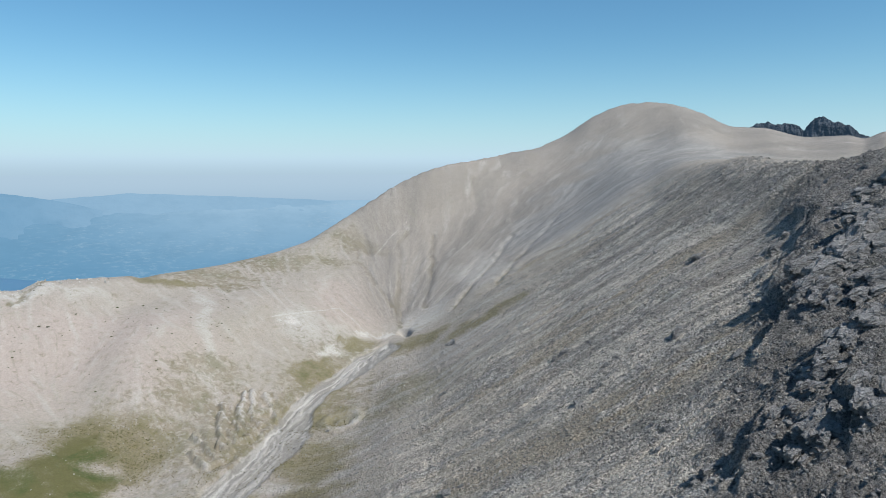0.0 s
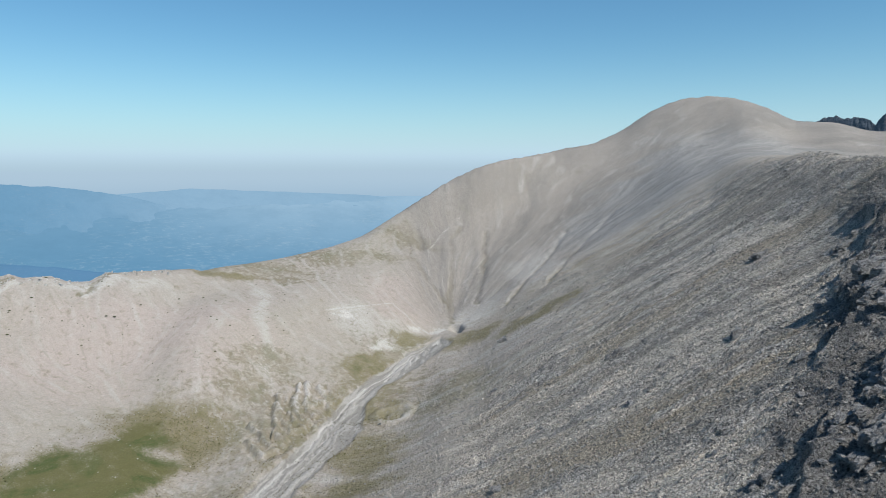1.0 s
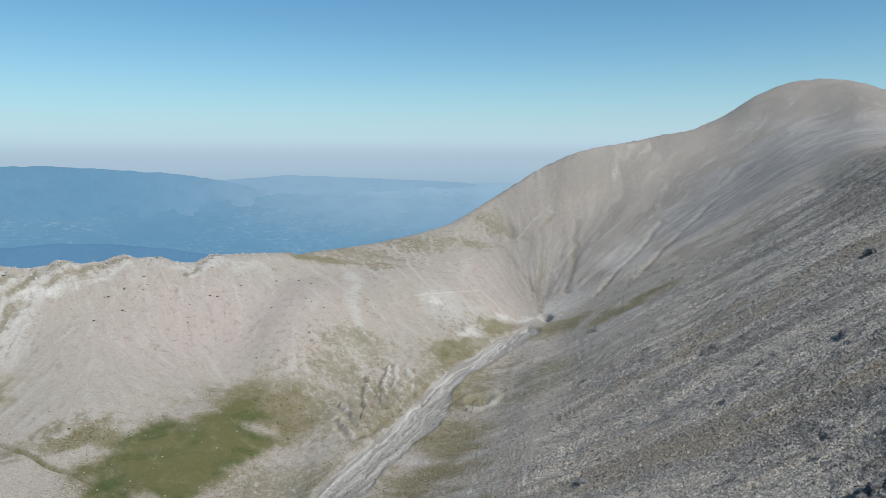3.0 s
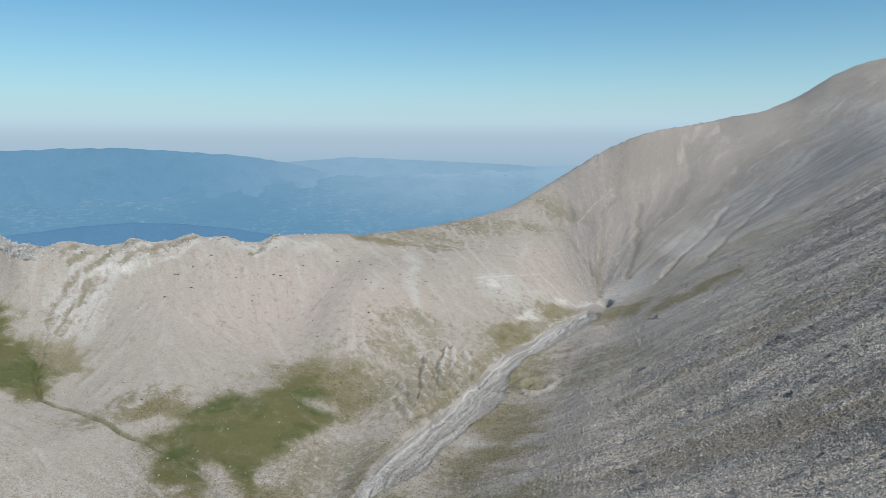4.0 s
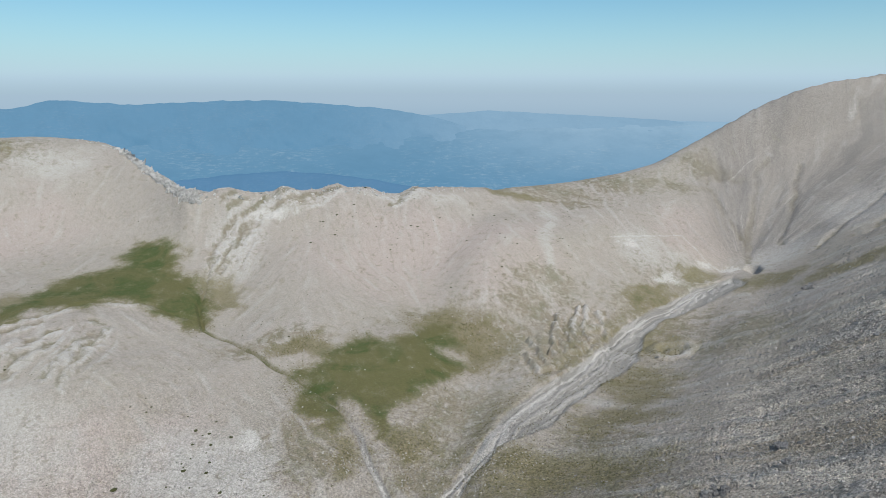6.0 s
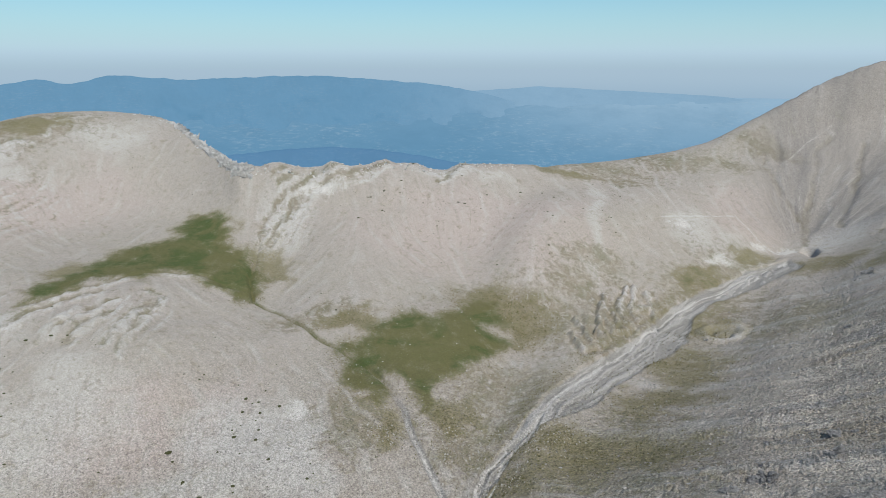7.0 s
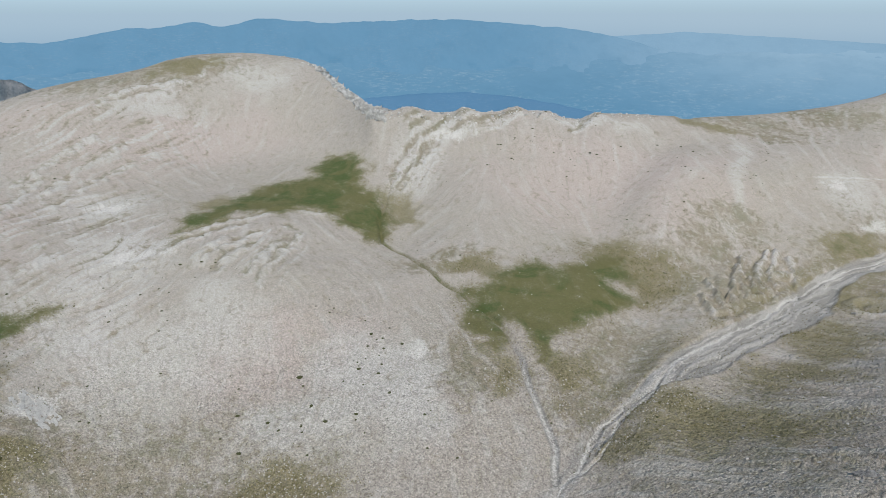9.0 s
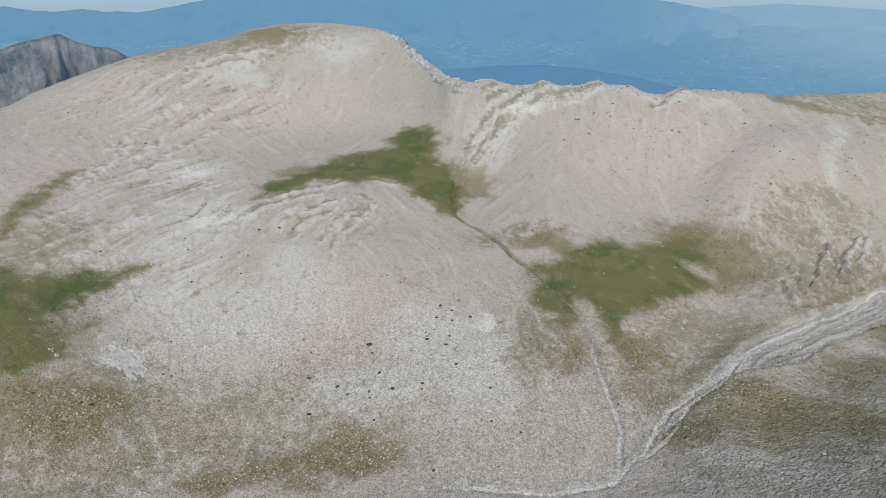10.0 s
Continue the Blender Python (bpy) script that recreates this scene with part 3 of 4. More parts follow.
FAN_GULLIES = [[(-29, 440), (-29, 456), (-32, 484), (-32, 526), (-36, 543), (-30, 569)], [(-73, 537), (-64, 519), (-50, 489), (-34, 470)], [(-64, 545), (-55, 523)], [(7, 434), (30, 477), (55, 539)],
               [(32, 432), (58, 485), (91, 542)], [(-13, 460), (-9, 506), (-8, 569)]]
SADDLE_RUNS = [[(-148, 426), (-134, 384), (-125, 358)], [(-158, 391), (-154, 357), (-155, 346)], [(-150, 381), (-149, 354)], [(-149, 334), (-144, 317), (-142, 306)], [(-100, 414), (-91, 408)], [(-92, 415), (-84, 410)],
               [(-113, 394), (-111, 403)], [(-80, 480), (-81, 456)], [(-64, 522), (-54, 507)]]
GREEN_STRIP = [(-340, 39), (-355, 56), (-379, 77), (-380, 85), (-354, 63), (-334, 46), (-323, 35)]
GULLY_HEAD = (-28.0, 432.0)
CRAG_LINE = [(56.0, 144.0), (140.0, 280.0)]


def build_ground():
    """One sheet from under the eye to the edge of the lowland, close-meshed where it is seen."""
    seen = np.arange(-36, 91.01, 0.13)
    rest = np.arange(92.5, 323.5, 1.5)
    az = np.concatenate([seen, rest])
    s, e = land_lines(az)
    # the lower lines are evened out along the slope
    k = np.exp(-0.5 * (np.arange(-30, 31) / 11.0) ** 2)
    for row in (2, 3, 4, 5, 6):
        keep = step(seen, -20, -8) if row > 4 else np.ones_like(seen)
        for tab in (s, e):
            even = np.convolve(np.pad(tab[row, : len(seen)], 30, "edge"), k / k.sum(), "valid")
            tab[row, : len(seen)] += keep * (even - tab[row, : len(seen)])
    share = np.concatenate([np.linspace(k, k + 1, n, endpoint=False) for k, n in enumerate((4, 80, 120, 95, 95, 70, 105, 10, 8, 6, 10, 20, 30))] + [[13.0]])
    near_s, near_e = [], []
    for j in range(len(az)):
        u = np.interp(share, np.arange(14), s[:, j])
        near_s.append(u)
        near_e.append(pchip(s[:, j], e[:, j], u))
    S, E = np.array(near_s).T, np.array(near_e).T
    R = np.exp(S)
    A = np.broadcast_to(az, R.shape)
    X, Y, Z = -R * np.sin(np.radians(A)), R * np.cos(np.radians(A)), R * np.tan(np.radians(E)) + HEIGHT
    inner = np.exp(s[2])[None, :]
    Z = np.where(R < inner, HEIGHT - 100 + (np.tan(np.radians(e[2])) * np.exp(s[2]) + 100)[None, :] * step(R, 0, inner) ** 0.8, Z)
    X[0], Y[0], Z[0] = 0.9, 0.6, HEIGHT - 100
    A = np.where(A > 180, A - 360, A)
    crest = np.exp(s[7])[None, :]
    local = 1 - step(R, crest * 1.15, crest * 1.6)
    # where the three kinds of slope lie
    off = np.interp(Y, [p[1] for p in STREAM[::-1]], [p[0] for p in STREAM[::-1]])
    right = step(X - off, 2, 26) * (1 - step(Y, 470, 560) * step(A, -26, -16)) * (A > -150)
    hx, hy = X - GULLY_HEAD[0], Y - GULLY_HEAD[1]
    reach, turn = np.hypot(hx, hy), np.arctan2(hy, hx)
    head = step(Y, 425, 465) * (1 - step(A, 5, 10)) * step(turn, 0.15, 0.5)
    right = right * (1 - head)
    left = np.clip(1 - right - head, 0, 1)
    # streaks down the fall line: noise smeared up and down the slope
    gr = np.gradient(Z, axis=0) / np.maximum(np.gradient(R, axis=0), 1e-3)
    gt = (np.gradient(Z, axis=1) - gr * np.gradient(R, axis=1)) / (R * np.gradient(np.radians(az))[None, :])
    sin, cos = np.sin(np.radians(A)), np.cos(np.radians(A))
    ux, uy = -gr * sin - gt * cos, gr * cos - gt * sin
    ul = np.maximum(np.hypot(ux, uy), 0.02)
    ux, uy = ux / ul, uy / ul
    wx, wy = X + 4 * fbm(X / 30, Y / 30, 2, 3), Y + 4 * fbm(X / 30, Y / 30, 2, 4)
    streak, thin = 0 * X, 0 * X
    for q in range(-5, 6):
        streak = streak + ripple((wx + 2.2 * q * ux) / 4.6, (wy + 2.2 * q * uy) / 4.6, 11)
        thin = thin + ripple((wx + 0.85 * q * ux) / 1.7, (wy + 0.85 * q * uy) / 1.7, 12)
    streak, thin = np.tanh(streak / 11 * 3.2), np.tanh(thin / 11 * 3.2)
    st_h = fbm(turn * 7 + 0.5 * fbm(X / 70, Y / 70, 3, 5), reach / 150, 4, 21, 0.55) * step(reach, 6, 50)
    streak = np.tanh(streak * (1 - 0.5 * head) + 1.5 * head * st_h)
    n, m = Y - 0.04 * X, X + 0.04 * Y
    bend = 7 * fbm(X / 90, Y / 90, 2, 3)
    lanes = fbm((n + bend) / 9, m / 95, 4, 111, 0.6) + 0.4 * fbm((n + bend) / 1.8, m / 26, 2, 115)
    streak = streak * (1 - 0.75 * right) + right * np.tanh(1.5 * lanes)
    dark = np.clip(patches(X, Y, GREY, 0.75) * (0.55 + 0.45 * right) + 0.12 * right, 0, 1)
    edge = (X - CRAG_LINE[0][0]) - (Y - CRAG_LINE[0][1]) * (CRAG_LINE[1][0] - CRAG_LINE[0][0]) / (CRAG_LINE[1][1] - CRAG_LINE[0][1])
    nearby = (1 - step(R, 300, 420)) * step(edge + 14 * fbm(X / 22, Y / 22, 3, 147), -10, 12) * right
    dark = np.clip(dark * 0.75 * np.maximum(step(X - off, 20, 95), head) + nearby * 0.5, 0, 1)
    # the bluish scree of the head wall lies above the spur
    blue = head * step(0.95 - turn + 0.15 * fbm(X / 50, Y / 50, 3, 191), -0.12, 0.1) * step(reach, 60, 140) * (1 - step(reach, 300, 420))
    dark = np.maximum(dark * (1 - 0.6 * head), 0.8 * blue)
    gx, gy = X + 5 * fbm(X / 14, Y / 14, 4, 41), Y + 5 * fbm(X / 14, Y / 14, 4, 45)
    grass, fringe = 0 * X, 0 * X
    for corners in (LOWER_MEADOW, UPPER_MEADOW, SIDE_MEADOW, GULLY_MEADOW, GREEN_STRIP):
        spot = (np.abs(X - corners[0][0]) < 140) & (np.abs(Y - corners[0][1]) < 140) & (R < 600)
        soft, lush = (3.5, 0.25) if corners is GULLY_MEADOW else (5.0, 0.6) if corners is GREEN_STRIP else (8.0, 1.0)
        grass[spot] = np.maximum(grass[spot], lush * inside(gx[spot], gy[spot], corners, soft))
        fringe[spot] = np.maximum(fringe[spot], inside(gx[spot], gy[spot], corners, 1.7 * soft))
    turf = patches(X + 9 * fbm(X / 18, Y / 18, 3, 51), Y + 9 * fbm(X / 18, Y / 18, 3, 55), TURF, 0.8)
    turf = np.maximum(turf, np.clip(1.5 * fringe, 0, 0.9))
    pale = patches(X + 4 * fbm(X / 7, Y / 7, 3, 46), Y + 4 * fbm(X / 7, Y / 7, 3, 47), PALE, 0.8)
    pale = np.maximum(pale, step(R, crest * 0.965, crest * 0.995) * step(A, 47.5, 49.5) * (1 - step(A, 52.5, 54.5)))
    pale = np.maximum(pale, 0.75 * step(R, crest * 0.985, crest * 1.0) * step(A, 26, 30) * (1 - step(A, 56, 60)))
    sx, sy = X + 14 * fbm(X / 34, Y / 34, 3, 121), Y + 14 * fbm(X / 34, Y / 34, 3, 125)
    olive, pink, white = patches(sx, sy, OLIVE, 0.9), patches(sx, sy, PINK, 0.9), patches(sx, sy, WHITE, 0.9)
    wob = 2.2 * fbm(X / 16, Y / 16, 3, 61)
    vale = (X > -140) & (X < -5) & (Y > 100) & (Y < 440)
    stream = np.full_like(X, 9.0)
    stream[vale] = along(X[vale], Y[vale], MAIN_THREAD, 4.0, 4.0)
    wash, thread, old = 0 * X, np.full_like(X, 9.0), np.full_like(X, 9.0)
    wx, wy = X + 1.6 * fbm(X / 9, Y / 9, 3, 61), Y + 1.6 * fbm(X / 9, Y / 9, 3, 62)
    wash[vale] = inside(wx[vale], wy[vale], BED, 1.3)
    thread[vale] = np.minimum(along(wx[vale], wy[vale], MAIN_THREAD, 0.55, 0.9), along(wx[vale], wy[vale], SIDE_THREAD, 0.5, 0.5))
    old[vale] = along(wx[vale], wy[vale], OLD_CHANNEL, 0.7, 0.7)
    brook = along(X + wob, Y - 0.6 * wob, BROOK, 0.9, 0.55)
    for seed in (63, 65, 67):
        sway = 9.0 * fbm(X / 24, Y / 30, 2, seed) * wash
        fork = np.full_like(X, 9.0)
        fork[vale] = along(wx[vale] + sway[vale] - 3, wy[vale], MAIN_THREAD, 0.3, 0.4) * 1.4
        thread = np.where(wash > 0.5, np.minimum(thread, np.maximum(fork, 0.75)), thread)
    bed = np.maximum(0.95 * wash, 0.8 * (1 - step(brook, 0.6, 2.6)) * (1 - step(Y, 190, 205)))
    bed = np.maximum(bed, 0.5 * (1 - step(stream, 0.5, 1.4)) * (1 - step(Y, 170, 200)))
    path = np.maximum(1 - step(thread, 0.5, 1.4), 0.75 * (1 - step(along(X, Y, TRACK, 0.7, 0.7), 0.5, 1.5)))
    path = np.maximum(path, 0.6 * (1 - step(along(X, Y, TRAIL, 0.7, 0.7), 0.5, 1.5)))
    braid = along(X + 2.2 * fbm(X / 12, Y / 12, 3, 161), Y + 1.5 * fbm(X / 12, Y / 12, 3, 163), BROOK, 0.8, 0.5)
    path = np.maximum(path, 0.9 * (1 - step(np.minimum(brook, braid), 0.3, 1.3)) * (1 - step(Y, 180, 205)))
    flow = np.tanh(3.2 * fbm(stream * 2.6 + 1.2 * fbm(X / 20, Y / 20, 2, 151), Y / 34 + X / 60, 3, 153) - 0.8 * (1 - step(old, 0.4, 1.6)))
    streak = streak * (1 - wash) + flow * wash
    bank = step(stream, 0.9, 1.3) * (1 - step(stream, 2.0, 4.2)) * step(Y, 150, 200) * (1 - step(Y, 400, 430))
    turf = np.maximum(turf, 0.42 * bank)
    nl, ml = 0.94 * X + 0.34 * Y, -0.34 * X + 0.94 * Y
    nl = nl + 10 * fbm(X / 60, Y / 60, 2, 171)
    beds = fbm(nl / 5.0, ml / 42, 4, 173, 0.62)
    hill = patches(X + 12 * fbm(X / 30, Y / 30, 2, 175), Y, [(-300, 105, 26, 55, 70), (-340, 110, 40, 60, 70), (-277, 273, 13, 26, 45), (-262, 165, 16, 26, 58), (-440, 170, 60, 45, 68), (-300, 60, 25, 45, 78)], 0.8)
    white = np.maximum(white, 1.15 * hill * step(beds, 0.06, 0.4))
    olive = np.maximum(olive, 0.8 * hill * step(-beds, 0.08, 0.42))
    streak = streak + 0.7 * hill * beds
    groove = (1 - step(brook, 0.8, 3.2)) * step(Y, 196, 206)
    grass = np.maximum(grass, 0.75 * groove * (1 - step(Y, 222, 236)))
    # bedding that shows on the pale slopes, rills and gullies of the head wall
    spot = (R < 760) & (A > -13) & (A < 90)
    qx, qy = (c[spot] + 3.0 * fbm(X[spot] / 14, Y[spot] / 14, 4, seed) for c, seed in ((X, 201), (Y, 205)))
    bedding, shade_furrow, rills = 0 * X, 0 * X, 0 * X
    strata = np.maximum(courses(qx, qy, RIM_STRATA + SPUR_STRATA, 3.4), courses(qx, qy, HILL_STRATA + DOME_STRATA, 5.0))
    bedding[spot] = strata * (0.55 + 0.9 * fbm(qx / 5, qy / 5, 3, 207))
    # shallow dip on the bedding's side away from the sun
    shade_furrow[spot] = courses(qx + 3.2, qy - 1.5, RIM_STRATA + SPUR_STRATA + DOME_STRATA, 3.6)
    fade = np.clip(0.55 + 0.9 * fbm(qx / 9, qy / 24, 3, 211), 0, 1)
    rills[spot] = fade * np.maximum(0.75 * courses(qx, qy, FAN_RILLS, 4.2), 0.6 * courses(qx, qy, SADDLE_RUNS, 4.5))
    gullies = 0 * X
    gullies[spot] = (0.35 + 0.65 * fade) * courses(qx, qy, FAN_GULLIES, 3.6)
    white = np.maximum(white, np.maximum(1.35 * bedding, 1.0 * rills))
    # bedding's shadow painted olive along that dip; gullies coloured olive too
    olive = np.maximum(olive * (1 - bedding), np.maximum(0.95 * shade_furrow * (1 - bedding), 0.9 * gullies))
    # relief
    lobes, rib = 0 * X, np.full_like(X, -1.0)
    spot = (np.abs(X + 96) < 36) & (np.abs(Y - 308) < 60)
    lx, ly = X[spot] + 2.0 * fbm(X[spot] / 7, Y[spot] / 7, 3, 93), Y[spot] + 2.0 * fbm(X[spot] / 7, Y[spot] / 7, 3, 94)
    gap = np.min([along(lx, ly, r, 1.0, 1.0) for r in RIBS], axis=0)
    rib[spot] = 1.0 - 2.0 * step(gap, 0.3, 2.6)
    lobes[spot] = 1 - step(gap, 2.0, 5.0)
    mx, my, ma, mb = MOUND
    md = np.hypot((X - mx) / ma, (Y - my) / mb) + 0.22 * fbm(X / 6, Y / 6, 3, 95)
    ring = (1 - step(md, 0.95, 1.15))
    rib = np.where(ring > lobes, np.cos(md * 9.0), rib)
    lobes = np.maximum(lobes, 0.75 * ring)
    white = np.maximum(white, 1.3 * lobes * step(rib, -0.2, 0.8))
    olive = np.maximum(olive, 0.9 * lobes * step(-rib, 0.0, 0.8))
    right = right * (1 - ring)
    smooth = np.clip(grass * 0.8, 0, 1)
    relief = 1.6 * fbm(X / 38, Y / 38, 3, 71) * (1 - 0.5 * smooth) * (1 - 0.8 * head) * step(R, 20, 140)
    relief += (0.16 + 0.4 * dark * (1 - head)) * fbm(X / 5, Y / 5, 3, 75) * (1 - 0.7 * smooth)
    relief += right * (0.35 + 0.65 * dark) * (0.8 * streak + 0.2 * thin) + head * ((0.5 + 1.6 * np.exp(-reach / 90)) * st_h * step(reach, 8, 40) + 0.12 * streak) + left * (1 - smooth) * (0.3 * streak + 0.1 * thin)
    blocks = np.maximum(0, ridged((n + bend) / 13, m / 34, 4, 81))
    bare = right * step(fbm((n + bend) / 10, m / 55, 4, 119), 0.02, 0.26) * step(X - off, 38, 80) * (R < 480)
    relief += bare * (0.7 * streak + 3.0 * np.maximum(0, ridged((n + bend) / 3.2, m / 11, 3, 89)))
    brink = edge - 8 + 12 * fbm(X / 24, Y / 24, 4, 145)
    along_crag = 0.53 * X + 0.85 * Y
    tall = np.clip(0.35 + 1.6 * fbm(along_crag / 34, edge / 60, 2, 149), 0, 1.3) * (1 - step(R, 300, 380)) * (R > 60) * (X > 0)
    for back, high in ((0.0, 7.0), (-22.0, 5.0)):
        relief += right * tall * high * step(brink + back, -0.4, 1.6) * np.exp(-np.maximum(brink + back, 0) / 13)
    cragged = nearby * step(fbm(X / 24, Y / 24, 3, 141), -0.12, 0.2)
    shelf = (Z + 0.12 * Y + 3.0 * fbm(X / 17, Y / 17, 3, 143)) / 4.2
    frac = shelf - np.floor(shelf)
    relief += cragged * 2.2 * (frac**3.5 - frac + 0.3)
    relief += nearby * (4.0 * blocks + 0.8 * np.maximum(0, ridged(X / 4.5, Y / 4.5, 3, 83))) + right * (0.25 + dark) * 1.2 * np.maximum(0, ridged((n + bend) / 5, m / 13, 4, 85)) + right * (0.25 + dark) * 0.75 * ridged(X / 2.4, Y / 2.4, 2, 87)
    relief += 1.1 * bedding - 0.5 * shade_furrow * (1 - bedding) - 1.5 * gullies * step(reach, 6, 30) + 0.4 * rills
    relief += lobes * 1.3 * rib * (0.9 + 0.7 * fbm(X / 12, Y / 12, 2, 95))
    relief -= wash * (1.5 - 0.16 * flow) + 0.5 * (1 - step(thread, 0.5, 2.5)) + (1.0 + 0.8 * step(Y, 196, 206)) * (1 - step(brook, 0.2, 2.4)) - 1.0 * hill * beds
    cleft = np.hypot((X + 24) * 0.9 + (Y - 428) * 0.3, ((Y - 428) * 0.9 - (X + 24) * 0.3) * 0.45) + 1.2 * fbm(X / 4, Y / 4, 2, 193)
    relief -= 6.0 * (1 - step(cleft, 1.5, 4.5))
    relief = relief * step(R, 6, 60)
    crag = np.maximum(0, fbm(A * 1.1, R / 30, 4, 98)) * step(R, crest * 0.96, crest) * step(A, 24, 30) * (1 - step(A, 52, 58))
    crag = crag + 1.3 * fbm(A * 1.7, R / 9, 4, 213) * step(R, crest * 0.97, crest) * step(A, -26, -22) * (1 - step(A, 4, 12))
    Z = Z + local * (relief * (1 - step(R, crest * 0.93, crest) * 0.75) + crag)
    # painted haze on the lowland: paler outward, thinner to the left
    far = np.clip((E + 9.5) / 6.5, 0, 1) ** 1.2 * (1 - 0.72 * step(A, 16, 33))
    Z = Z + (1 - local) * 22 * fbm(X / 420, Y / 420, 4, 101) * (1 - step(R, 3800, 4700))
    rows, cols = R.shape
    co = np.stack([X, Y, Z], -1).reshape(-1, 3)
    i, j = np.meshgrid(np.arange(rows - 1), np.arange(cols), indexing="ij")
    k = (j + 1) % cols
    quads = np.stack([i * cols + j, (i + 1) * cols + j, (i + 1) * cols + k, i * cols + k], -1).reshape(-1, 4)
    mesh = bpy.data.meshes.new("ground")
    mesh.vertices.add(len(co))
    mesh.vertices.foreach_set("co", co.ravel().astype(np.float32))
    mesh.loops.add(quads.size)
    mesh.loops.foreach_set("vertex_index", quads.ravel().astype(np.int32))
    mesh.polygons.add(len(quads))
    mesh.polygons.foreach_set("loop_start", (np.arange(len(quads)) * 4).astype(np.int32))
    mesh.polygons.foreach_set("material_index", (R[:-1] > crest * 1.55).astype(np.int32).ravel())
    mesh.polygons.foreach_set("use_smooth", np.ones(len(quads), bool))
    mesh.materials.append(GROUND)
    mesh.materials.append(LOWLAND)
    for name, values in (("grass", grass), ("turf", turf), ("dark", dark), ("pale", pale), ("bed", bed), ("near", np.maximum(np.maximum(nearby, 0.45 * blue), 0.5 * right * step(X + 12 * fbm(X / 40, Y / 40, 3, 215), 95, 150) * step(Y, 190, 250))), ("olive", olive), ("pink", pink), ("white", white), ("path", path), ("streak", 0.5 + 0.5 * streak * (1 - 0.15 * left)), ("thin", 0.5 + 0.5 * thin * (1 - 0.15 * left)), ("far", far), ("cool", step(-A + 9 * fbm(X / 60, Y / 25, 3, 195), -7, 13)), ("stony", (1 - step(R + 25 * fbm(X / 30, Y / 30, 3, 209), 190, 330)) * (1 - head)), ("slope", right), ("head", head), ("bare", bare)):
        mesh.attributes.new(name, "FLOAT", "POINT").data.foreach_set("value", values.ravel().astype(np.float32))
    for name, u, v in (("lane", n + bend, m), ("fan", turn * 60 + 3.5 * fbm(X / 60, Y / 60, 4, 7), reach)):
        mesh.attributes.new(name, "FLOAT_VECTOR", "POINT").data.foreach_set("vector", np.stack([u, v, 0 * u], -1).ravel().astype(np.float32))
    mesh.update()
    ob = new("ground", mesh)
    tagged(ob, "bare alpine cirque of pale gravel, grey scree and green meadows", "ground", kind="structure")
    return dict(gx=ux * ul, gy=uy * ul, bare=bare, x=X, y=Y, z=Z, az=A, r=R, dark=dark, grass=grass, turf=turf, pale=pale, bed=bed, right=right, head=head, nearby=nearby, crest=np.broadcast_to(crest, R.shape))


LAND = build_ground()


# ---- the distance ----
ROCK_PEAK = [(-31.5, 2.18), (-30.8, 2.51), (-30.5, 2.83), (-30.0, 3.12), (-29.7, 3.29), (-29.1, 3.35), (-28.7, 3.68), (-28.3, 3.78), (-27.9, 3.63), (-27.6, 3.16), (-27.3, 2.84),
             (-26.8, 3.22), (-26.1, 3.32), (-25.4, 3.26), (-24.9, 3.44), (-24.4, 3.41), (-23.9, 3.22), (-23.3, 2.85)]


def far_range(name, label, material, stations, base, out, depth, rough, seed, category="mountain range", fine=0.12, even=9):
    """A range of hills: crest stations (bearing, degrees up), foot at base degrees, out metres away."""
    st = np.array(sorted(stations), float)
    az = np.arange(st[0, 0], st[-1, 0], fine)
    top = np.interp(az, st[:, 0], st[:, 1])
    k = np.ones(even) / even
    top = np.convolve(np.pad(top, even // 2, "edge"), k, "valid") + rough * fbm(az * (0.08 / fine), az * 0 + seed, 4, seed)
    rows = []
    for v in np.linspace(0, 1, 26):
        u = v**0.9
        el = base + (top - base) * u
        r = out + depth * (v - 0.5) + 0.25 * depth * fbm(az * (0.04 / fine), az * 0 + v * 3, 4, seed + 9) * math.sin(v * math.pi)
        r = r + (out < 2000) * 0.5 * depth * ridged(az * (0.09 / fine), az * 0 + v * 2.2, 4, seed + 19) * math.sin(v * math.pi)
        rows.append(np.stack([-r * np.sin(np.radians(az)), r * np.cos(np.radians(az)), HEIGHT + r * np.tan(np.radians(el)), az * 0 + v], -1))
    for v in (0.5, 1.0):
        r = out + depth * (0.5 + 0.3 * v)
        rows.append(np.stack([-r * np.sin(np.radians(az)), r * np.cos(np.radians(az)), HEIGHT + r * np.tan(np.radians(top)) - (250 + out * 0.05) * v, az * 0 + 1], -1))
    grid = np.array(rows)
    nr, nc = grid.shape[:2]
    i, j = np.meshgrid(np.arange(nr - 1), np.arange(nc - 1), indexing="ij")
    quads = np.stack([i * nc + j, i * nc + j + 1, (i + 1) * nc + j + 1, (i + 1) * nc + j], -1).reshape(-1, 4)
    mesh = bpy.data.meshes.new(name)
    mesh.from_pydata(grid[..., :3].reshape(-1, 3).tolist(), [], quads.tolist())
    mesh.polygons.foreach_set("use_smooth", np.ones(len(quads), bool))
    bearing = np.broadcast_to(az, grid.shape[:2])
    # painted haze pales the farthest ranges to the right, others by height
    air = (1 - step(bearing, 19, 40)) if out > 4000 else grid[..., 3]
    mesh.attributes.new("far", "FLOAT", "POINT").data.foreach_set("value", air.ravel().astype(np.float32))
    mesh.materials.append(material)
    return tagged(new(name, mesh), label, category, kind="structure")


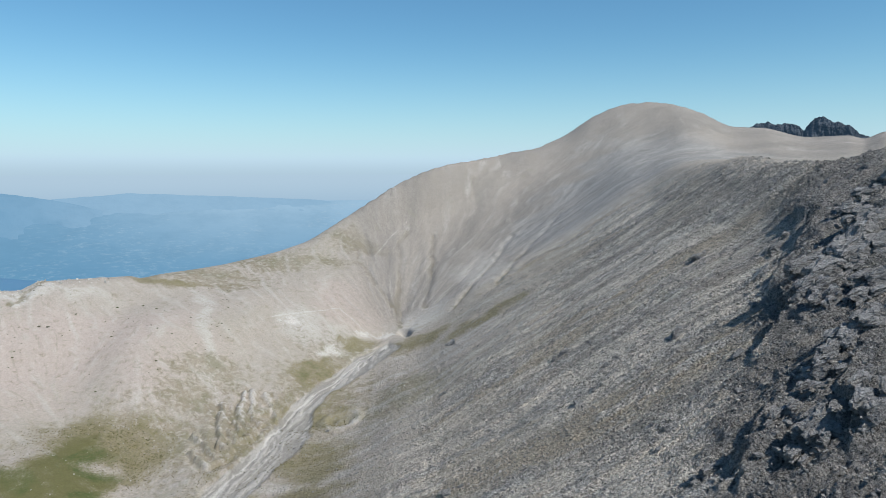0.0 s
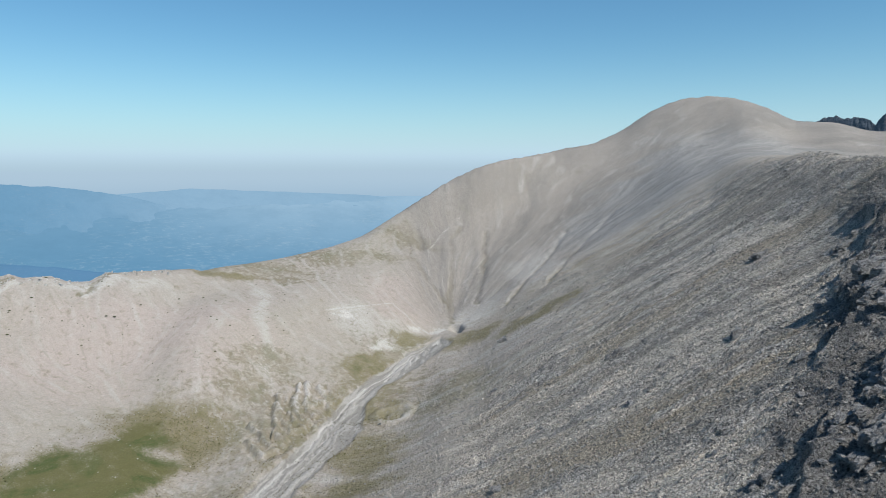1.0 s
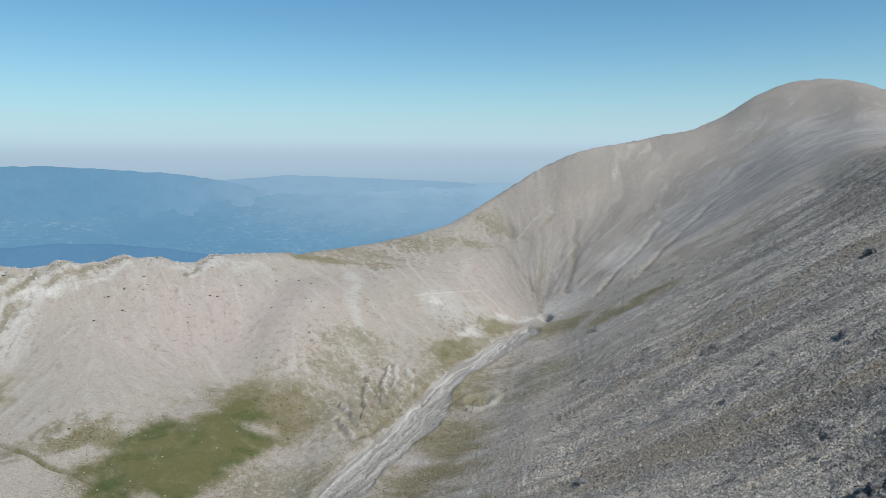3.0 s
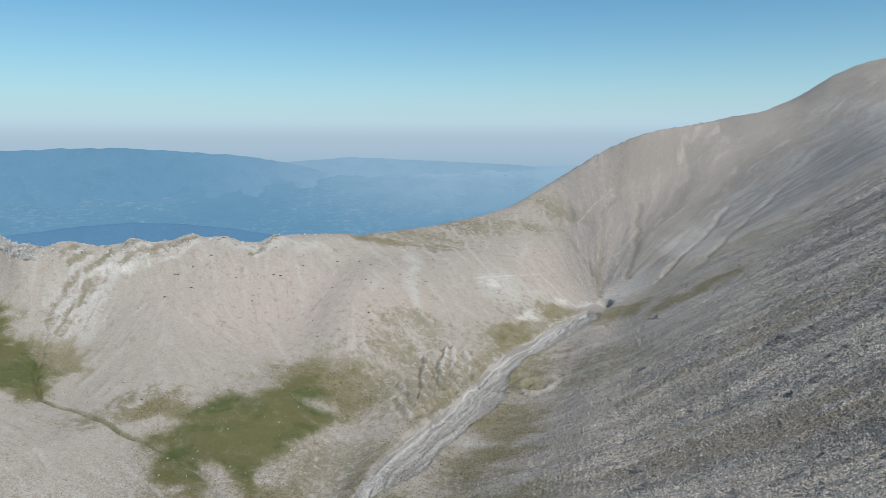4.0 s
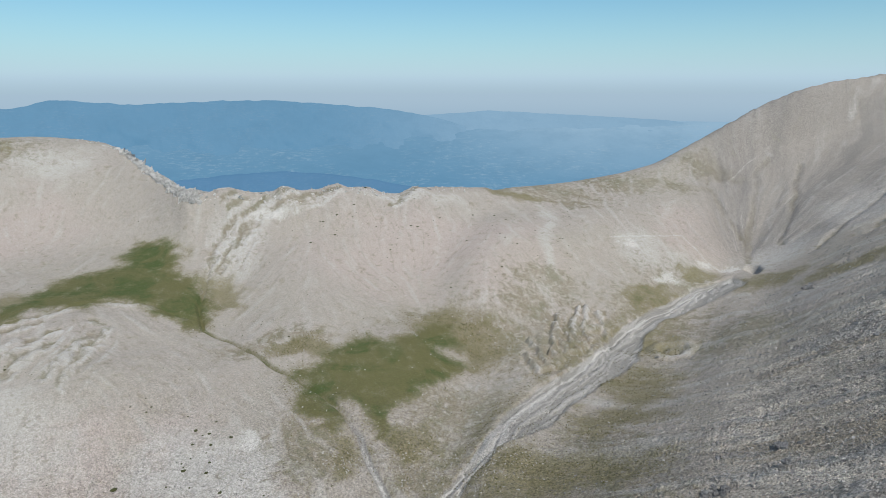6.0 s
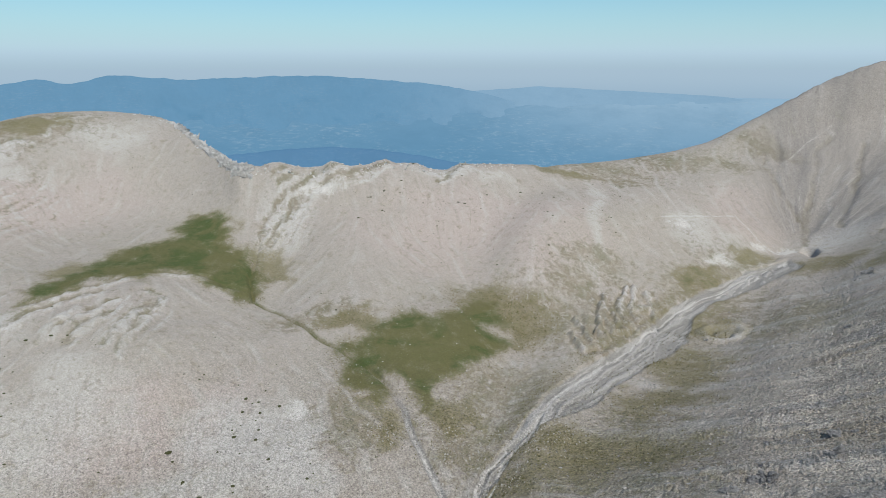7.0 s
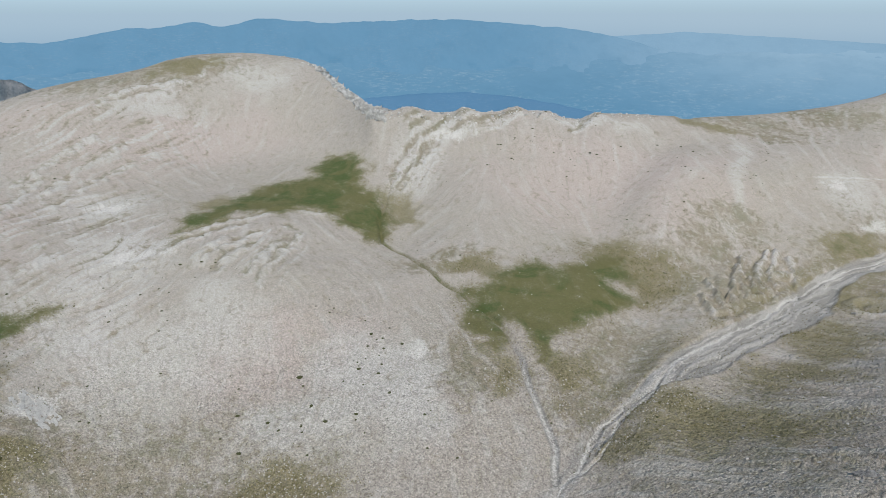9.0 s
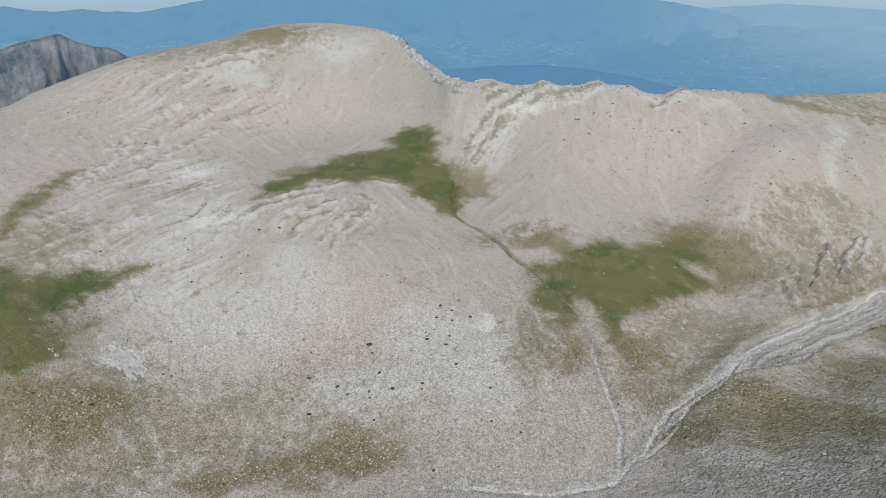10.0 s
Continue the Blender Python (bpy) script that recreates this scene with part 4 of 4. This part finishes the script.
far_range("far_mountain_range", "long mountain range far across the lowland, painted blue with haze", RANGE, [(24.6, -3.57), (28.3, -2.49), (31.0, -1.93), (33.7, -1.58), (38.3, -1.23), (42.3, -0.96), (47.1, -1.07), (52.2, -1.25), (57.0, -0.85), (60.1, -1.54), (61.8, -1.05), (64.3, -1.52), (66.4, -1.49), (71.8, -2.45), (74.8, -2.31), (75.5, -2.11), (77.3, -2.34), (80.5, -1.91), (88.5, -2.41), (102.5, -3.41)], -7.0, 4450, 500, 0.10, 3)
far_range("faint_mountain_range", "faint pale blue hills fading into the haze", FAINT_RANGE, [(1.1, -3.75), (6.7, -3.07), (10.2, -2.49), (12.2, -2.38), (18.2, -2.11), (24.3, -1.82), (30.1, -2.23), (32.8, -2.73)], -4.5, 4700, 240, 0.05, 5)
far_range("forest_hill", "low wooded hill on the lowland, painted dark blue with haze", FOREST_HILL, [(29.0, -8.35), (33.7, -7.43), (37.4, -6.87), (41.1, -6.6), (44.8, -6.68), (49.7, -7.08), (52.8, -7.67)], -13.0, 3000, 500, 0.10, 7, "hill")
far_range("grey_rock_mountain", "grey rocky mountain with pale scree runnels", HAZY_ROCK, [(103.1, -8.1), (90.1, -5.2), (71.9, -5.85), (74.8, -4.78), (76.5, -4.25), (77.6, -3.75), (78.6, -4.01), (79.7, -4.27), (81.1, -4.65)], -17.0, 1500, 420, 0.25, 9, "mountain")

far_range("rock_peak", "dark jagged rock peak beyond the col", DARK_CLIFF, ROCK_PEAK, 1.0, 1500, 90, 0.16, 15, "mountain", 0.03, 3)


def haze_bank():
    """Glowing shell past the farthest hills, painted as valley haze along the horizon, thinning out upward."""
    n = Nodes("painted_horizon_haze")
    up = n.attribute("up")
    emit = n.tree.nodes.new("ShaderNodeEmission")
    # haze colours painted by height: bluish foot, lilac band, pale low sky above
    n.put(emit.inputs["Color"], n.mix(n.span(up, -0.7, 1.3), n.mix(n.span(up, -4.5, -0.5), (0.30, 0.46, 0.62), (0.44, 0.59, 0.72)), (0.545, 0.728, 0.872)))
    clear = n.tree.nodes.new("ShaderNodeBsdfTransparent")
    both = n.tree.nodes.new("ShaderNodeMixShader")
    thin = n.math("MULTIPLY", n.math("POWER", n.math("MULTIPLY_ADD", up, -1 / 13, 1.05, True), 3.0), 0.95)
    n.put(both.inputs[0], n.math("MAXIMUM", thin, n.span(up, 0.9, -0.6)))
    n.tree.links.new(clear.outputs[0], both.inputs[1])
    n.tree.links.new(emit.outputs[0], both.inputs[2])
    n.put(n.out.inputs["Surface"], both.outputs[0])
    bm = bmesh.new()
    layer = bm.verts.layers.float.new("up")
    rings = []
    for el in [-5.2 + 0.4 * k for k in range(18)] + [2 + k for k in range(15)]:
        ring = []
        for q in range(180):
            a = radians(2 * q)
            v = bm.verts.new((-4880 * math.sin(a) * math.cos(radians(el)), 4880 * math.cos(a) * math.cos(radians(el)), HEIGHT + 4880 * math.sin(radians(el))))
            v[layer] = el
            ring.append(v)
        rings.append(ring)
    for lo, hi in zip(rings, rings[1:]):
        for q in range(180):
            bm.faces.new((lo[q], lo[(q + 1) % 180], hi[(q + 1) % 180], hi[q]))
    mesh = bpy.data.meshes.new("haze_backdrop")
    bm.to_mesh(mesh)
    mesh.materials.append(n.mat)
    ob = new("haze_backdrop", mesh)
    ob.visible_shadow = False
    return tagged(ob, "glowing backdrop shell painted as pale lilac haze along the horizon", "haze", kind="structure")


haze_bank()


# ---- things on the ground ----
rng = np.random.RandomState(21)
FLAT = dict(x=LAND["x"].ravel(), y=LAND["y"].ravel(), z=LAND["z"].ravel())
for key in ("az", "r", "dark", "grass", "turf", "pale", "bed", "right", "head", "nearby", "crest", "bare", "gx", "gy"):
    FLAT[key] = LAND[key].ravel()
AREA = (np.abs(np.gradient(LAND["r"], axis=0)) * LAND["r"]).ravel() * ((FLAT["az"] > -35.5) & (FLAT["az"] < 90))
AREA = AREA * (FLAT["r"] < FLAT["crest"]) * (FLAT["r"] > 70)


def ground_at(x, y):
    """Height of the ground at a place of the plan."""
    k = np.argmin((FLAT["x"] - x) ** 2 + (FLAT["y"] - y) ** 2)
    return float(FLAT["z"][k])


def picked(weights, count):
    w = weights * AREA
    return rng.choice(len(w), count, p=w / w.sum())


def sown(weights, count):
    """Places strewn over the ground by weight."""
    k = picked(weights, count)
    spread = 0.6 + 0.3 * rng.rand(count)
    return np.stack([FLAT["x"][k] + spread * (rng.rand(count) - 0.5), FLAT["y"][k] + spread * (rng.rand(count) - 0.5), FLAT["z"][k]], -1)


def ball(level):
    bm = bmesh.new()
    bmesh.ops.create_icosphere(bm, subdivisions=level, radius=1)
    v = np.array([p.co[:] for p in bm.verts])
    f = np.array([[p.index for p in q.verts] for q in bm.faces])
    bm.free()
    return v, f


def stone_shape(level, seed, flat=0.7, rough=0.28, square=0.35):
    """An angular stone: a ball cut by a few planes and roughened."""
    v, f = ball(level)
    r = np.random.RandomState(seed)
    v = v.copy()
    for _ in range(7):
        d = r.normal(size=3)
        d /= np.linalg.norm(d)
        over = np.maximum(0, v @ d - r.uniform(0.45, 0.8))
        v -= over[:, None] * d * 0.95
    v *= 1 + rough * (r.rand(len(v), 1) - 0.5)
    v[:, 2] *= flat
    v[:, 0] *= 1 + square
    return v, f


def strew(name, label, category, material, places, sizes, shapes, smooth=False, sink=0.25, lean=0.35, course=None):
    """Many small pieces as one sheet of stuff."""
    pick = rng.randint(len(shapes), size=len(places))
    turn = rng.rand(len(places)) * 2 * math.pi
    tilt = lean * rng.normal(size=(len(places), 2))
    if course is not None:
        turn, tilt = course[0], tilt + course[1]
    verts, faces, start = [], [], 0
    for k, (v, f) in enumerate(shapes):
        at = np.where(pick == k)[0]
        c, s = np.cos(turn[at])[:, None], np.sin(turn[at])[:, None]
        p = np.stack([v[None, :, 0] * c - v[None, :, 1] * s, v[None, :, 0] * s + v[None, :, 1] * c, np.broadcast_to(v[None, :, 2], (len(at), len(v)))], -1)
        p[..., 2] += p[..., 0] * tilt[at, 0][:, None] + p[..., 1] * tilt[at, 1][:, None]
        p = p * sizes[at][:, None, None] + places[at][:, None, :]
        p[..., 2] += (0.5 - sink) * sizes[at][:, None] * 0.5
        verts.append(p.reshape(-1, 3))
        faces.append((f[None] + (start + np.arange(len(at)) * len(v))[:, None, None]).reshape(-1, 3))
        start += len(at) * len(v)
    verts, faces = np.vstack(verts), np.vstack(faces)
    mesh = bpy.data.meshes.new(name)
    mesh.vertices.add(len(verts))
    mesh.vertices.foreach_set("co", verts.ravel().astype(np.float32))
    mesh.loops.add(faces.size)
    mesh.loops.foreach_set("vertex_index", faces.ravel().astype(np.int32))
    mesh.polygons.add(len(faces))
    mesh.polygons.foreach_set("loop_start", (np.arange(len(faces)) * 3).astype(np.int32))
    mesh.polygons.foreach_set("use_smooth", np.full(len(faces), smooth))
    mesh.materials.append(material)
    mesh.update()
    return tagged(new(name, mesh), label, category, kind="stuff")


def shape_mesh(name, shape, material, smooth=False):
    mesh = bpy.data.meshes.new(name)
    mesh.from_pydata(shape[0].tolist(), [], shape[1].tolist())
    mesh.polygons.foreach_set("use_smooth", np.full(len(shape[1]), smooth))
    mesh.materials.append(material)
    return mesh


# rock outcrops: (x, y, length, slabs)
OUTCROPS = [(122, 206, 26, 24), (137, 220, 13, 10), (105, 195, 11, 9), (91, 161, 10, 11), (103, 166, 11, 9), (77, 137, 11, 11), (59, 149, 7, 8), (60, 174, 5, 6),
            (80, 226, 6, 6), (99, 211, 7, 6), (46, 264, 5, 7), (5, 367, 7, 6), (58, 231, 5, 5), (3, 203, 5, 7), (-1, 301, 4, 4),
            (107, 284, 8, 6), (51, 220, 4, 4), (1, 188, 4, 6), (-56, 317, 3, 4), (124, 253, 8, 7), (83, 192, 6, 5), (85, 143, 9, 9), (88, 135, 9, 8),
            (75, 150, 7, 7), (-19, 171, 5, 8), (127, 213, 16, 12), (117, 186, 14, 10), (109, 188, 11, 8), (103, 166, 12, 8), (89, 156, 9, 8), (85, 133, 10, 8), (150, 243, 14, 9), (139, 236, 12, 8), (-14, 178, 6, 9)]


def slab_shape(seed):
    """A block of layered rock, longer than wide, with broken edges."""
    bm = bmesh.new()
    bmesh.ops.create_cube(bm, size=1)
    bmesh.ops.subdivide_edges(bm, edges=bm.edges[:], cuts=8, use_grid_fill=True)
    r = np.random.RandomState(seed)
    v = np.array([p.co[:] for p in bm.verts])
    f = [[p.index for p in q.verts] for q in bm.faces]
    bm.free()
    for _ in range(6):
        d = r.normal(size=3) * (1, 1, 0.6)
        d /= np.linalg.norm(d)
        over = np.maximum(0, v @ d - r.uniform(0.28, 0.46))
        v = v - over[:, None] * d
    ledge = np.round(v[:, 2] * 6) / 6
    v[:, :2] *= (1 + 0.15 * np.sin(ledge * 23 + seed))[:, None]
    lump = np.array([[noise.noise(Vector(p * 2.2) + Vector((seed * 9, k * 5, 0))) + 0.5 * noise.noise(Vector(p * 6) + Vector((seed * 7, k * 3, 4))) for k in range(3)] for p in v])
    v += 0.17 * lump + 0.025 * (r.rand(*v.shape) - 0.5)
    tri = np.array([t for q in f for t in ((q[0], q[1], q[2]), (q[0], q[2], q[3]))])
    return v, tri


PALE_OUTCROPS = [(-236, 53, 17, 70), (-243, 34, 5, 12), (-375, 297, 9, 7), (-353, 292, 9, 7), (-331, 285, 8, 6), (-392, 302, 8, 6), (-325, 120, 7, 6), (-276, 315, 5, 5), (-254, 339, 5, 4), (-221, 371, 6, 5), (-202, 396, 5, 4), (-93, 414, 5, 5)]
SLABS = [shape_mesh("slab", slab_shape(s), GREY_ROCK) for s in range(7)]
PALE_SLABS = [shape_mesh("slab", slab_shape(s), PALE_ROCK) for s in range(20, 24)]
for k, (ox, oy, size, count) in enumerate(OUTCROPS + PALE_OUTCROPS):
    light = k >= len(OUTCROPS)
    r = np.random.RandomState(300 + k)
    base = bpy.data.objects.new("rock_outcrop", None)
    scene.collection.objects.link(base)
    gz = ground_at(ox, oy)
    base.location = (ox, oy, gz)
    tagged(base, "low outcrop of pale limestone breaking through the turf" if light else "jagged outcrop of grey layered rock on the scree slope", "rock outcrop", "pale outcrops" if light else "rock outcrops")
    for q in range(count):
        a, b = size * (r.rand() - 0.5), 0.42 * size * (r.rand() - 0.5)
        px, py = ox + 0.96 * a - 0.28 * b, oy + 0.28 * a + 0.96 * b
        length = size * (r.uniform(0.07, 0.2) if light else r.uniform(0.28, 0.6))
        ob = new("slab", PALE_SLABS[r.randint(4)] if light else SLABS[r.randint(7)])
        ob.parent = base
        wide, tall = length * r.uniform(0.35, 0.6), length * r.uniform(0.45, 0.85) * (0.3 if light else 1)
        lean = (radians(r.uniform(-14, 14)), radians(-28 + r.uniform(-12, 12)), radians(16 + r.uniform(-20, 20)))
        if light:
            lean = (math.atan((ground_at(px, py + 2) - ground_at(px, py - 2)) / 4), -math.atan((ground_at(px + 2, py) - ground_at(px - 2, py)) / 4), radians(r.uniform(-25, 25)))
        m = Matrix.Translation((px - ox, py - oy, ground_at(px, py) - gz + (-0.18 if light else 0.30) * tall)) @ Euler(lean).to_matrix().to_4x4() @ Matrix.Diagonal((length, wide, tall, 1))
        ob.matrix_basis = m

# boulders on the scree
BOULDERS = [shape_mesh("boulder", stone_shape(2, 40 + s), GREY_ROCK) for s in range(6)]
w = FLAT["right"] * FLAT["dark"] ** 1.5 * (FLAT["r"] < 420) * (1 + 4 * FLAT["nearby"])
for p in sown(w, 150):
    ob = new("boulder", BOULDERS[rng.randint(6)])
    size = 0.55 + 1.0 * rng.rand() ** 3
    ob.matrix_basis = Matrix.Translation((p[0], p[1], p[2] + 0.2 * size)) @ Euler((rng.normal() * 0.3, rng.normal() * 0.3, rng.rand() * 6.28)).to_matrix().to_4x4() @ Matrix.Scale(size, 4)
    tagged(ob, "angular grey boulder lying on the scree", "boulder", "boulders on the scree")

def chip_shape(seed):
    """A split block of eight corners."""
    r = np.random.RandomState(seed)
    v = np.array([(x, y, z) for x in (-1, 1) for y in (-1, 1) for z in (-1, 1)], float) * (0.9, 0.62, 0.5)
    v *= 1 + 0.75 * (r.rand(8, 3) - 0.5)
    f = [(0, 1, 3), (0, 3, 2), (4, 6, 7), (4, 7, 5), (0, 4, 5), (0, 5, 1), (2, 3, 7), (2, 7, 6), (0, 2, 6), (0, 6, 4), (1, 5, 7), (1, 7, 3)]
    return v, np.array(f)


SMALL = [chip_shape(60 + s) for s in range(12)]
clump = 0.25 + 2.2 * np.clip(fbm(FLAT["x"] / 14, FLAT["y"] / 7, 3, 131) + 0.1, 0, 1)
w = clump * FLAT["right"] * (0.10 + FLAT["dark"]) * (FLAT["r"] < 430) * (1 - FLAT["grass"]) * (1 - 0.6 * FLAT["turf"]) * (1 - 0.55 * FLAT["nearby"])
strew("scree", "loose grey scree stones covering the slope", "scree", SCREE, sown(w, 70000), 0.08 + 0.34 * rng.rand(70000) ** 4, SMALL)
# ledges of bedrock that break through the scree in rows
w = FLAT["bare"] ** 2 * (0.005 + np.clip(fbm(FLAT["y"] / 5.0, FLAT["x"] / 24, 3, 133) - 0.1, 0, 1) ** 2) * (1 - 0.5 * FLAT["nearby"])
k = picked(w, 7000)
LEDGES = [(v * (1.35, 0.6, 0.42), f) for v, f in (chip_shape(80 + q) for q in range(8))]
strew("rock_ledges", "pale grey bedrock ledges breaking through the scree in rows", "rock ledges", LEDGE, np.stack([FLAT["x"][k], FLAT["y"][k], FLAT["z"][k]], -1), 0.14 + 0.5 * rng.rand(7000) ** 3.5, LEDGES,
      sink=0.7, lean=0.12, course=(0.04 + 0.16 * rng.normal(size=7000), np.stack([FLAT["gx"][k], FLAT["gy"][k]], -1)))
w = (1 - FLAT["right"]) * (FLAT["r"] < 330) * (0.25 + FLAT["turf"] + FLAT["bed"] + 0.5 * FLAT["pale"]) * (1 - 0.85 * FLAT["grass"]) * (0.15 + (FLAT["r"] < 230))
strew("pale_stones", "small pale limestone stones on gravel and turf", "stones", PALE_STONE, sown(w, 7000), 0.09 + 0.26 * rng.rand(7000) ** 3, SMALL)
w = (FLAT["az"] > 26) * (FLAT["az"] < 56) * (FLAT["r"] > 0.972 * FLAT["crest"]) * (0.2 + 2 * ((FLAT["az"] > 48) & (FLAT["az"] < 53)))
spots = sown(w, 1000)
bearing = np.degrees(np.arctan2(-spots[:, 0], spots[:, 1]))
size = 0.3 + 0.8 * rng.rand(1000) ** 3
size = np.where((bearing > 47.5) & (bearing < 53.5), 0.7 + 1.7 * rng.rand(1000) ** 2, size)
strew("crest_rocks", "pale broken limestone along the ridge crest", "rocks", PALE_ROCK, spots, size, SMALL, sink=0.7)

# dark cushion shrubs: (x, y, half width, half depth, bearing, how many)
THICKETS = [(-188, 154, 13.4, 23.3, 51, 16), (-174, 127, 24.9, 13.5, 54, 16), (-193, 129, 1.3, 3, 56, 1), (-263, 88, 29.5, 26.5, 71, 14), (-231, 67, 33.6, 15.8, 74, 14),
            (-222, 45, 21.4, 14.1, 79, 8), (-253, 113, 36.9, 33.1, 66, 14), (-227, 327, 43.3, 15.0, 35, 26), (-245, 319, 20.1, 6.9, 37, 10), (-164, 366, 30.1, 28.5, 24, 18),
            (-151, 317, 18.0, 23.4, 26, 6), (-208, 238, 16.4, 8.9, 41, 5), (-481, 152, 58.2, 12.6, 72, 8), (-423, 137, 37.2, 33.6, 72, 10), (-161, 117, 19.8, 10.0, 54, 14)]
THICKETS += [(-189, 160, 2, 2, 0, 2), (-181, 147, 4, 4, 0, 3), (-173, 148, 4, 4, 0, 3), (-177, 109, 3, 3, 0, 2), (-229, 97, 4, 4, 0, 2), (-213, 162, 8, 8, 0, 4), (-236, 328, 5, 5, 0, 8), (-134, 418, 5, 5, 0, 6), (-128, 387, 5, 9, 18, 8),
             (-144, 141, 11.9, 14.5, 46, 8), (-133, 410, 7.9, 62.7, 18, 14), (-170, 383, 14.0, 25.1, 24, 12), (-222, 359, 21.0, 14.1, 32, 10), (-97, 198, 12.6, 21.2, 26, 6),
             (-378, 77, 26.2, 35.4, 78, 8), (-274, 157, 32.7, 39.0, 60, 10)]


def shrub_shape(seed):
    """A low cushion of many small sprigs."""
    v, f = ball(3)
    r = np.random.RandomState(seed)
    v = v.copy()
    bulge = np.zeros(len(v))
    for _ in range(26):
        d = r.normal(size=3)
        d /= np.linalg.norm(d)
        bulge += r.uniform(-0.5, 1) * np.maximum(0, v @ d - 0.80)
    v *= 1 + bulge[:, None] * 0.9 + 0.16 * (r.rand(len(v), 1) - 0.5)
    v[:, 2] = np.where(v[:, 2] > 0, v[:, 2] * 0.55, v[:, 2] * 0.25)
    return v, f


SHRUBS = [shape_mesh("juniper_shrub", shrub_shape(90 + s), SHRUB, True) for s in range(5)]
for tx, ty, ta, tb, turn, count in THICKETS:
    c, s = math.cos(radians(turn)), math.sin(radians(turn))
    for q in range(math.ceil(count * 0.6)):
        u, v = (rng.normal() * 0.75 * ta, rng.normal() * 0.75 * tb) if count > 1 else (0, 0)
        px, py = tx + u * c - v * s, ty + u * s + v * c
        size = (0.26 + 0.40 * rng.rand() ** 1.8) if count > 1 else 0.95
        ob = new("juniper_shrub", SHRUBS[rng.randint(5)])
        ob.matrix_basis = Matrix.Translation((px, py, ground_at(px, py))) @ Euler((0, 0, rng.rand() * 6.28)).to_matrix().to_4x4() @ Matrix.Diagonal((size * 1.2, size, size, 1))
        tagged(ob, "low dark green cushion shrub on pale gravel", "shrub", "cushion shrubs")

DOTS = [(v[:, :] * 1.0, f) for v, f in (stone_shape(1, 160 + s, 0.6, 0.4, 0.1) for s in range(4))]
w = (1 - FLAT["right"]) * (FLAT["az"] > 8) * (1 - FLAT["grass"]) * (0.1 + np.clip(fbm(FLAT["x"] / 30, FLAT["y"] / 30, 2, 181), 0, 1)) * (FLAT["r"] / 300)
strew("small_shrubs", "scattered small dark cushion plants on the gravel", "shrubs", SHRUB, sown(w, 900), 0.14 + 0.22 * rng.rand(900) ** 2, DOTS, True)


# grass tussocks round the meadows
def tussock_shape(seed):
    r = np.random.RandomState(seed)
    v, f = [], []
    for k in range(7):
        a, out = r.rand() * 6.28, r.uniform(0.3, 1.0)
        d = np.array([math.cos(a), math.sin(a), 0])
        side = np.array([-d[1], d[0], 0]) * 0.22
        v += [0.1 * d - side, 0.1 * d + side, out * d + np.array([0, 0, r.uniform(0.5, 1.0)])]
        f.append([3 * k, 3 * k + 1, 3 * k + 2])
    return np.array(v), np.array(f)


w = np.clip(FLAT["turf"] * (1.05 - FLAT["grass"]), 0, 1) ** 1.5 * (FLAT["r"] < 330) * (1 - 0.7 * FLAT["right"])
strew("grass_tussocks", "tufts of coarse grass at the edges of the meadows", "grass", TUSSOCK, sown(w, 9000), 0.22 + 0.35 * rng.rand(9000), [tussock_shape(s) for s in range(5)], sink=0.5, lean=0.1)
